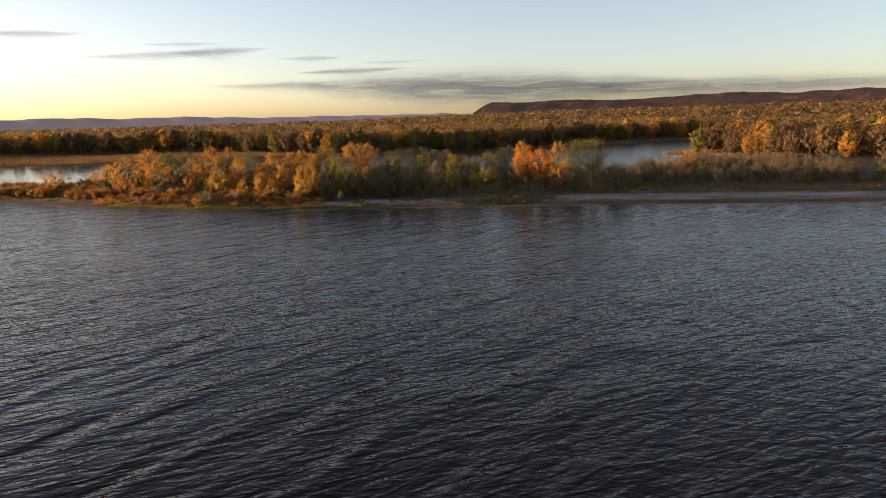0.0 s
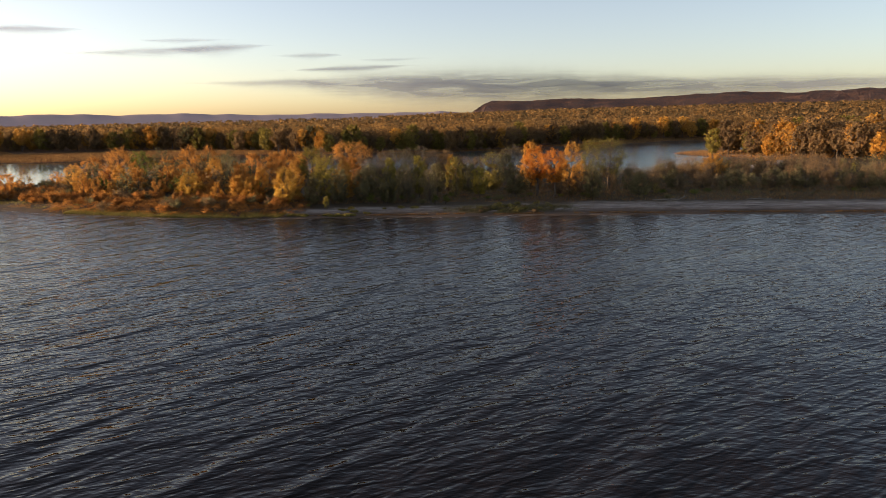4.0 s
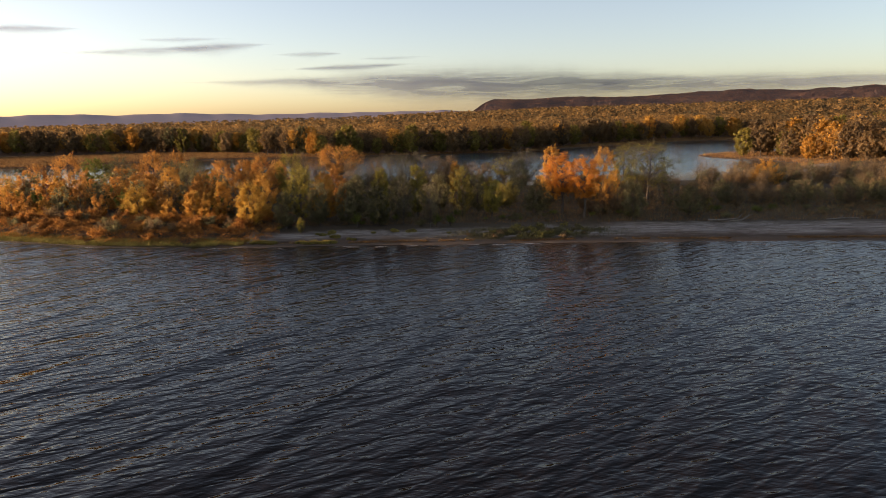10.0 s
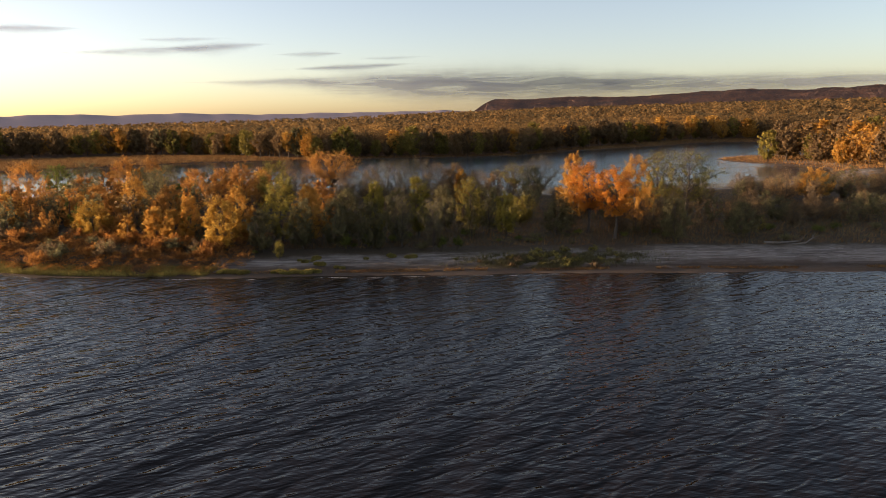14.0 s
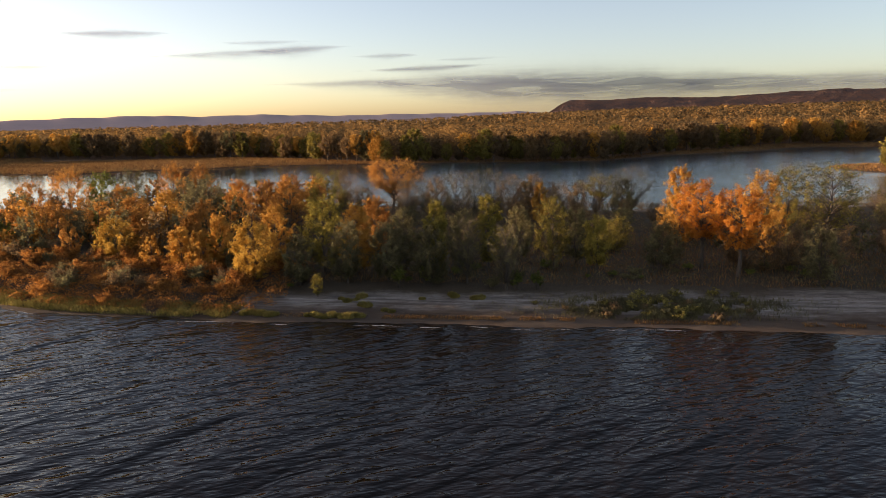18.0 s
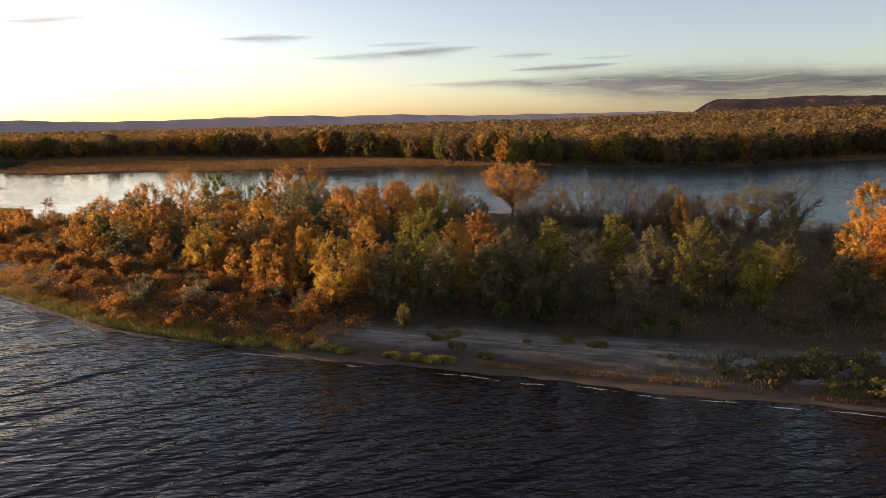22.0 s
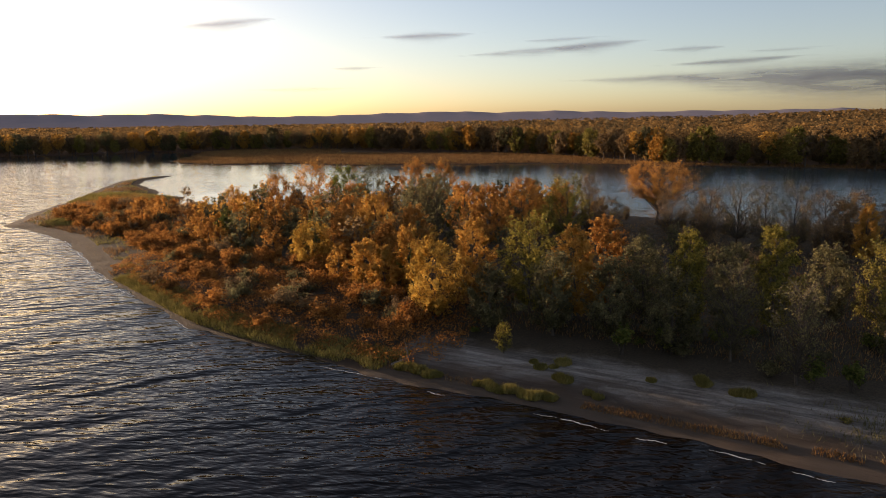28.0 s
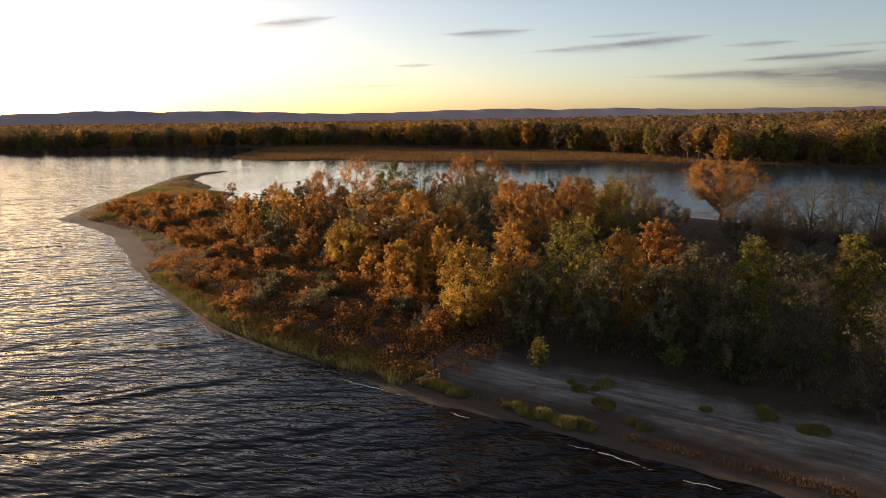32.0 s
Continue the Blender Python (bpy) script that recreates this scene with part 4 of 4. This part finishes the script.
def brush_mass(name, kind, count, lo_x, hi_x, lo_y, hi_y, near, deep, top, label):
    """Low tangled growth between the bushes, one mesh."""
    p = in_band(rng_b, count, lo_x, hi_x, lo_y, hi_y, near, deep)
    p = p[(p[:, 1] < 0.28 * -p[:, 0] + 22) | (p[:, 0] < -88) | (p[:, 0] > -34) | (lo_y > 70)]
    ragged = ripple(p[:, 0], p[:, 1], 0.35, 8.0) + 0.5 * ripple(p[:, 0], p[:, 1], 1.3, 2.0)
    mid_x, mid_y = (lo_x + hi_x) / 2, (lo_y + hi_y) / 2
    far_out = np.maximum(np.abs(p[:, 0] - mid_x) / (hi_x - lo_x), np.abs(p[:, 1] - mid_y) / (hi_y - lo_y)) * 2
    if hi_x - lo_x < 40:
        far_out = np.hypot(p[:, 0] - mid_x, (p[:, 1] - mid_y) * (hi_x - lo_x) / (hi_y - lo_y)) / (hi_x - lo_x) * 2 + 0.3 * rng_b.uniform(-1, 1, len(p))
    p = p[far_out + 0.16 * ragged < 0.98]
    # rounded mounds: the leaves lie near the outside of each, and look outwards
    cells = in_band(rng_b, int((hi_x - lo_x) * (hi_y - lo_y) / 2.4), lo_x, hi_x, lo_y, hi_y, near, deep)
    size = rng_b.uniform(0.8, 1.9, len(cells))
    tall = rng_b.uniform(0.45, 1.15, len(cells))
    p = p[np.argsort(p[:, 0])]
    z, lean = np.zeros(len(p)), np.zeros((len(p), 2))
    for (cx, cy), r, k in zip(cells, size, tall):
        part = slice(*np.searchsorted(p[:, 0], (cx - r, cx + r)))
        dx, dy = p[part, 0] - cx, p[part, 1] - cy
        q = (dx * dx + dy * dy) / (r * r)
        up = np.where(q < 1, k * np.sqrt(np.clip(1 - q, 0, 1)), 0)
        higher = up > z[part]
        z[part] = np.where(higher, up, z[part])
        lean[part][higher] = np.stack([dx, dy], 1)[higher] / r
    keep = (z > 0.02) | (rng_b.uniform(0, 1, len(p)) < 0.12)
    p, z, lean = p[keep], z[keep], lean[keep]
    skin = 1 - 0.55 * rng_b.uniform(0, 1, len(p)) ** 2
    z = land_height(p[:, 0], p[:, 1]) + 0.04 + z * skin * top * np.clip(shore_distance(LAND, p[:, 0], p[:, 1]) / 5, 0.3, 1)
    q = leaf_quads(rng_b, np.column_stack([p, z]), 0.145, np.column_stack([lean * 1.2, np.full(len(p), 0.6)]), 0.6)
    return tagged(link_mesh(name, q, np.arange(len(q)), 4, LEAF[kind]), label, "brush", kind="stuff")


def in_band(rng, count, lo_x, hi_x, lo_y, hi_y, near, deep):
    p = np.column_stack([rng.uniform(lo_x, hi_x, count), rng.uniform(lo_y, hi_y, count)])
    d = shore_distance(LAND, p[:, 0], p[:, 1])
    return p[inside(LAND, p[:, 0], p[:, 1]) & (d > near) & (d < deep)]


brush_mass("brush_thicket", "brush", 190000, -98, -30, 0, 50, 1.7, 22, 1.5, "tangle of rust-orange brush and weeds on the bank")
brush_mass("spit_brush", "brush", 80000, -186, -84, 14, 104, 8.0, 40, 1.3, "tangle of rust-orange brush along the spit")
brush_mass("back_brush", "rust", 90000, -60, 134, 78, 122, 0.6, 13, 2.4, "brown tangle of brush along the backwater")
brush_mass("mid_brush", "rust", 70000, -62, 70, 52, 96, 8, 60, 2.0, "brown tangle of brush under the thin back trees")
brush_mass("shade_brush", "olive", 90000, -44, 140, 8, 66, 14, 45, 1.0, "dark tangle of brush on the forest floor")

dark = [bush_proto("bush", k, 330 + i, 1.5, 1.2, lab, "bush") for i, (k, lab) in enumerate((
    ("olive", "dark olive bush in the shade of the wood"), ("rust", "brown withered bush in the shade"), ("green", "dark green bush at the edge of the sand")))]
spots = []
for _ in range(3000):
    x, y = rng_b.uniform(-34, 130), rng_b.uniform(11, 26)
    if len(spots) < 60 and y > 15 + 2.5 * math.sin(x * 0.21) + (2 if x > 25 else 0) and (not spots or min((x - a) ** 2 + (y - b) ** 2 for a, b in spots) > 2.6):
        spots.append((x, y))
scatter(dark, spots, rng_b, 0.4, 1.0)
weeds = [bush_proto("weed", k, 370 + i, 0.7, 0.7, "low %s weed tuft on the sand" % lab, "weed", 150, 0.2) for i, (k, lab) in enumerate((("olive", "olive"), ("grass", "green"), ("rust", "brown")))]
spots = []
for _ in range(900):
    x, y = 15.5 + rng_b.normal(0, 6.0), 8.2 + rng_b.normal(0, 2.0)
    if len(spots) < 40 and 4.2 < y < 13 and (not spots or min((x - a) ** 2 + (y - b) ** 2 for a, b in spots) > 0.5):
        spots.append((x, y))
scatter(weeds, spots, rng_b, 0.6, 1.3)

shrub = [bush_proto("shrub", "green", 350, 2.6, 1.0, "dark green conical shrub on the sand", "shrub", 620, 0.22)]
scatter(shrub, [(-13.5, 16.8), (-16.5, 14.8), (-1.5, 13.6), (1.0, 14.4)], rng_b, 0.8, 1.1)
tree_y = make_tree("sapling", -26.2, 11.0, 3.7, 0.75, "feather", "lime", 77, "small yellow-green sapling standing alone at the beach", BARK, 0.13, 0.6, leaf_size=0.8)


def tuft(name, kind, seed, r, h, count, label):
    """A clump of upright grass blades."""
    rng = np.random.default_rng(seed)
    a, q = rng.uniform(0, 6.283, count), np.sqrt(rng.uniform(0, 1, count)) * r
    foot = np.stack([np.cos(a) * q, np.sin(a) * q, np.full(count, -0.03)], 1)
    lean = rng.normal(0, 0.28, (count, 3))
    lean[:, 2] = 1.0
    tip = foot + lean * (h * rng.uniform(0.5, 1.1, count) * (1.15 - 0.5 * q / r))[:, None]
    side = rng.normal(0, 1, (count, 3))
    side[:, 2] = 0
    side *= 0.035 / np.linalg.norm(side, axis=1, keepdims=True)
    v = np.stack([foot - side, foot + side, tip], 1).reshape(-1, 3)
    ob = link_mesh(name, v, np.arange(len(v)), 3, LEAF[kind])
    return tagged(ob, label, "grass")


green_tuft = [tuft("grass_clump", "grass", 400 + i, 0.8, 0.75, 800, "clump of tall green-yellow grass on the beach") for i in range(2)]
spots = [(-33.2 + 0.62 * k, 4.8 + 0.25 * math.sin(k)) for k in range(7)] + [(-25.5 + 0.7 * k, 4.6 + 0.3 * math.sin(k * 1.7)) for k in range(10)]
spots += [(-9.4, 12.4), (-9.0, 11.6), (-12.9, 10.6), (-6.5, 10.6), (-5.8, 10.9), (-19.9, 8.3), (-19.2, 8.0), (-15.9, 6.3), (-16.8, 6.6), (-22, 9.5), (-21, 10), (-23, 10.4), (-20.5, 11)]
scatter(green_tuft, spots, rng_b, 0.5, 0.95)
for ob in list(scene.objects):
    if ob.name.startswith("grass_clump"):
        ob["group"] = "grass clumps on the beach"


def blades(name, kind, pts, h, width, label, rng):
    """Countless blades as one mesh."""
    n = len(pts)
    z = land_height(pts[:, 0], pts[:, 1])
    foot = np.column_stack([pts, z - 0.03])
    lean = rng.normal(0, 0.35, (n, 3))
    lean[:, 2] = 1.0
    tip = foot + lean * (h * rng.uniform(0.4, 1.2, n))[:, None]
    side = rng.normal(0, 1, (n, 3))
    side[:, 2] = 0
    side *= width / np.linalg.norm(side, axis=1, keepdims=True)
    v = np.stack([foot - side, foot + side, tip], 1).reshape(-1, 3)
    return tagged(link_mesh(name, v, np.arange(len(v)), 3, LEAF[kind]), label, "grass", kind="stuff")


# strand of dry grass just above the water line, meadow under the brush, reeds across the water
p = in_band(rng_b, 480000, -95, 100, -4, 22, 1.0, 2.0)
p = p[(ripple(p[:, 0], p[:, 1], 0.25, 4.0) > -0.25) & ((p[:, 0] > -24) | (rng_b.uniform(0, 1, len(p)) < 0.35))]
blades("strand_grass", "straw", p, 0.3, 0.035, "dry reddish-brown grass along the water line", rng_b)
p = in_band(rng_b, 90000, -256, -60, 4, 160, 0.6, 2.4)
p = p[ripple(p[:, 0], p[:, 1], 0.5, 3.0) > -0.3]
blades("shore_wrack", "rust", p, 0.16, 0.06, "dark brown wrack and dead weed along the water line of the spit", rng_b)
p = in_band(rng_b, 170000, -95, -34, 2, 34, 0.35, 4.6)
p = p[(ripple(p[:, 0], p[:, 1], 0.18, 7.0) > -0.45)]
blades("meadow_grass", "grass", p, 0.62, 0.03, "tall green and brown grass between the bushes", rng_b)
p = np.column_stack([15.5 + rng_b.normal(0, 6.0, 26000), 8.4 + rng_b.normal(0, 1.9, 26000)])
p = p[(p[:, 1] > 4.4) & (ripple(p[:, 0], p[:, 1], 0.8, 3.0) > -0.4)]
blades("beach_weeds", "olive", p, 0.55, 0.03, "patch of grey-green weeds on the sand", rng_b)
p = in_band(rng_b, 50000, -34, 125, 10, 60, 14, 50)
blades("forest_undergrowth", "straw", p, 0.55, 0.04, "dry brown undergrowth on the forest floor", rng_b)
p = in_band(rng_b, 170000, -252, -90, 18, 150, 3.0, 40)
patchy = ripple(p[:, 0], p[:, 1], 0.09, 5.0) + 0.5 * ripple(p[:, 0], p[:, 1], 0.4, 1.0)
blades("spit_meadow", "grass", p[patchy < -0.2], 0.5, 0.05, "green grass in patches on the sandy spit", rng_b)
green = np.concatenate([np.column_stack([cx + rng_b.normal(0, wx, 5000), cy + rng_b.normal(0, wy, 5000)]) for cx, cy, wx, wy in
                        ((-191, 79, 4, 3), (-195, 88, 5, 3), (-184, 90, 5, 2.5), (-164, 83, 5, 2), (-148, 46, 2.5, 1.5))])
green = green[inside(LAND, green[:, 0], green[:, 1]) & (shore_distance(LAND, green[:, 0], green[:, 1]) > 1.5)]
blades("tip_grass", "grass", green, 0.75, 0.06, "thick green grass in patches near the tip of the spit", rng_b)
p = p[patchy > 0.1]
blades("spit_grass", "straw", p, 0.6, 0.05, "rust-brown grass on the sandy spit", rng_b)
p = in_band(rng_b, 260000, -420, 60, 200, 380, 0.5, 100)
p = p[(p[:, 1] < np.interp(p[:, 0], FOREST_X, FOREST_Y) + 4) & (land_height(p[:, 0], p[:, 1]) > 0.07)]
blades("reeds", "straw", p, 0.9, 0.16, "rust-brown marsh reeds along the far shore", rng_b)
p = in_band(rng_b, 40000, 110, 215, 150, 300, 0.5, 30)
blades("side_reeds", "straw", p, 0.8, 0.12, "rust-orange reeds on the low side spit", rng_b)
p = in_band(rng_b, 40000, 60, 230, 330, 420, 0.5, 26)
p = p[p[:, 1] < np.interp(p[:, 0], FOREST_X, FOREST_Y) + 4]
blades("far_reeds", "straw", p, 0.8, 0.16, "brown reeds below the far wood", rng_b)


def driftwood(name, points, r, label):
    root = new(name)
    segs = [(points[k], points[k + 1], r * (1 - 0.6 * k / len(points)), r * (1 - 0.6 * (k + 1) / len(points))) for k in range(len(points) - 1)]
    v, f = tubes(segs, 7)
    link_mesh("log", v, f, 4, DRIFT, root)
    rng = np.random.default_rng(int(abs(points[0][0] * 10)))
    tw = []
    for k in range(6):
        p = np.array(points[rng.integers(1, len(points))])
        q = p + rng.normal(0, 0.5, 3) + (0, 0, 0.5)
        tw.append((p, q, r * 0.35, 0.01))
    v, f = tubes(tw, 5)
    link_mesh("branch", v, f, 4, DRIFT, root)
    return tagged(root, label, "driftwood")


def on_land(x, y, up=0.0):
    return (x, y, float(land_height(x, y)) + up)


driftwood("driftwood_log", [on_land(-34.4, 5.0, 0.05), on_land(-33.8, 5.5, 0.25), on_land(-33.2, 6.0, 0.5)], 0.13, "short grey driftwood log on the bank")
driftwood("driftwood_log", [on_land(49, 15.4, 0.15), on_land(51.5, 14.9, 0.2), on_land(54.4, 15.3, 0.2)], 0.22, "bleached fallen trunk with broken branches on the sand")
driftwood("driftwood_log", [on_land(52.5, 13.6, 0.1), on_land(54.5, 13.4, 0.3), on_land(56, 14.2, 0.9)], 0.16, "bleached fallen trunk with broken branches on the sand")
driftwood("driftwood_log", [on_land(70, 13.6, 0.1), on_land(73, 13.9, 0.2), on_land(75.5, 13.2, 0.15)], 0.17, "bleached fallen trunk with broken branches on the sand")
driftwood("driftwood_stick", [on_land(-6.7, 7.7, 0.02), on_land(-6.5, 7.8, 0.2), on_land(-6.2, 7.7, 0.45)], 0.05, "small pale stick standing in the sand")


# thin lines of foam where the waves break on the shore
def foam_line(x0, x1, off):
    xs = np.arange(x0, x1, 0.12)
    fx, fy = [p[0] for p in NEAR_FRONT][::-1], [p[1] for p in NEAR_FRONT][::-1]
    rng = np.random.default_rng(int(x0 * 7) % 1000)
    y = np.interp(xs, fx, fy) - off + 0.25 * np.sin(xs * 0.6 + x0) + 0.05 * np.sin(xs * 4.1) + 0.03 * rng.normal(0, 1, len(xs))
    w = 0.012 + 0.05 * np.abs(np.sin((xs - x0) / (x1 - x0) * math.pi)) * (0.4 + rng.uniform(0, 1, len(xs)))
    v = np.concatenate([np.stack([xs, y - w, np.full_like(xs, 0.006)], 1), np.stack([xs, y + w, np.full_like(xs, 0.006)], 1), np.stack([xs, y, np.full_like(xs, 0.009)], 1)])
    n = len(xs)
    i = np.arange(n - 1)
    f = np.concatenate([np.stack([i, i + 1, 2 * n + i + 1, 2 * n + i], 1), np.stack([2 * n + i, 2 * n + i + 1, n + i + 1, n + i], 1)])
    mid = xs[f[:, 0] % n]
    f = f[(ripple(mid, 0 * mid, 2.1, x0) + 0.6 * rng.uniform(-1, 1, len(f))) > -0.75]
    return tagged(link_mesh("foam", v, f, 4, FOAM), "thin white line of foam where a wave breaks", "foam", kind="stuff")


for x0, x1, off in ((-152, -140, 0.5), (-134, -122, 0.5), (-116, -104, 0.5), (-100, -90, 0.5), (-84, -78, 0.6), (-66, -60, 0.7), (-40.5, -33.5, 0.9), (-29, -27, 1.1), (-19.5, -13.5, 1.3), (-12, -9.5, 1.6), (-7, -3.5, 1.2), (-2, 0.5, 1.5), (3, 6, 1.0), (8, 10.5, 1.3), (12, 17, 0.9), (34, 38, 1.0)):
    foam_line(x0, x1, off)
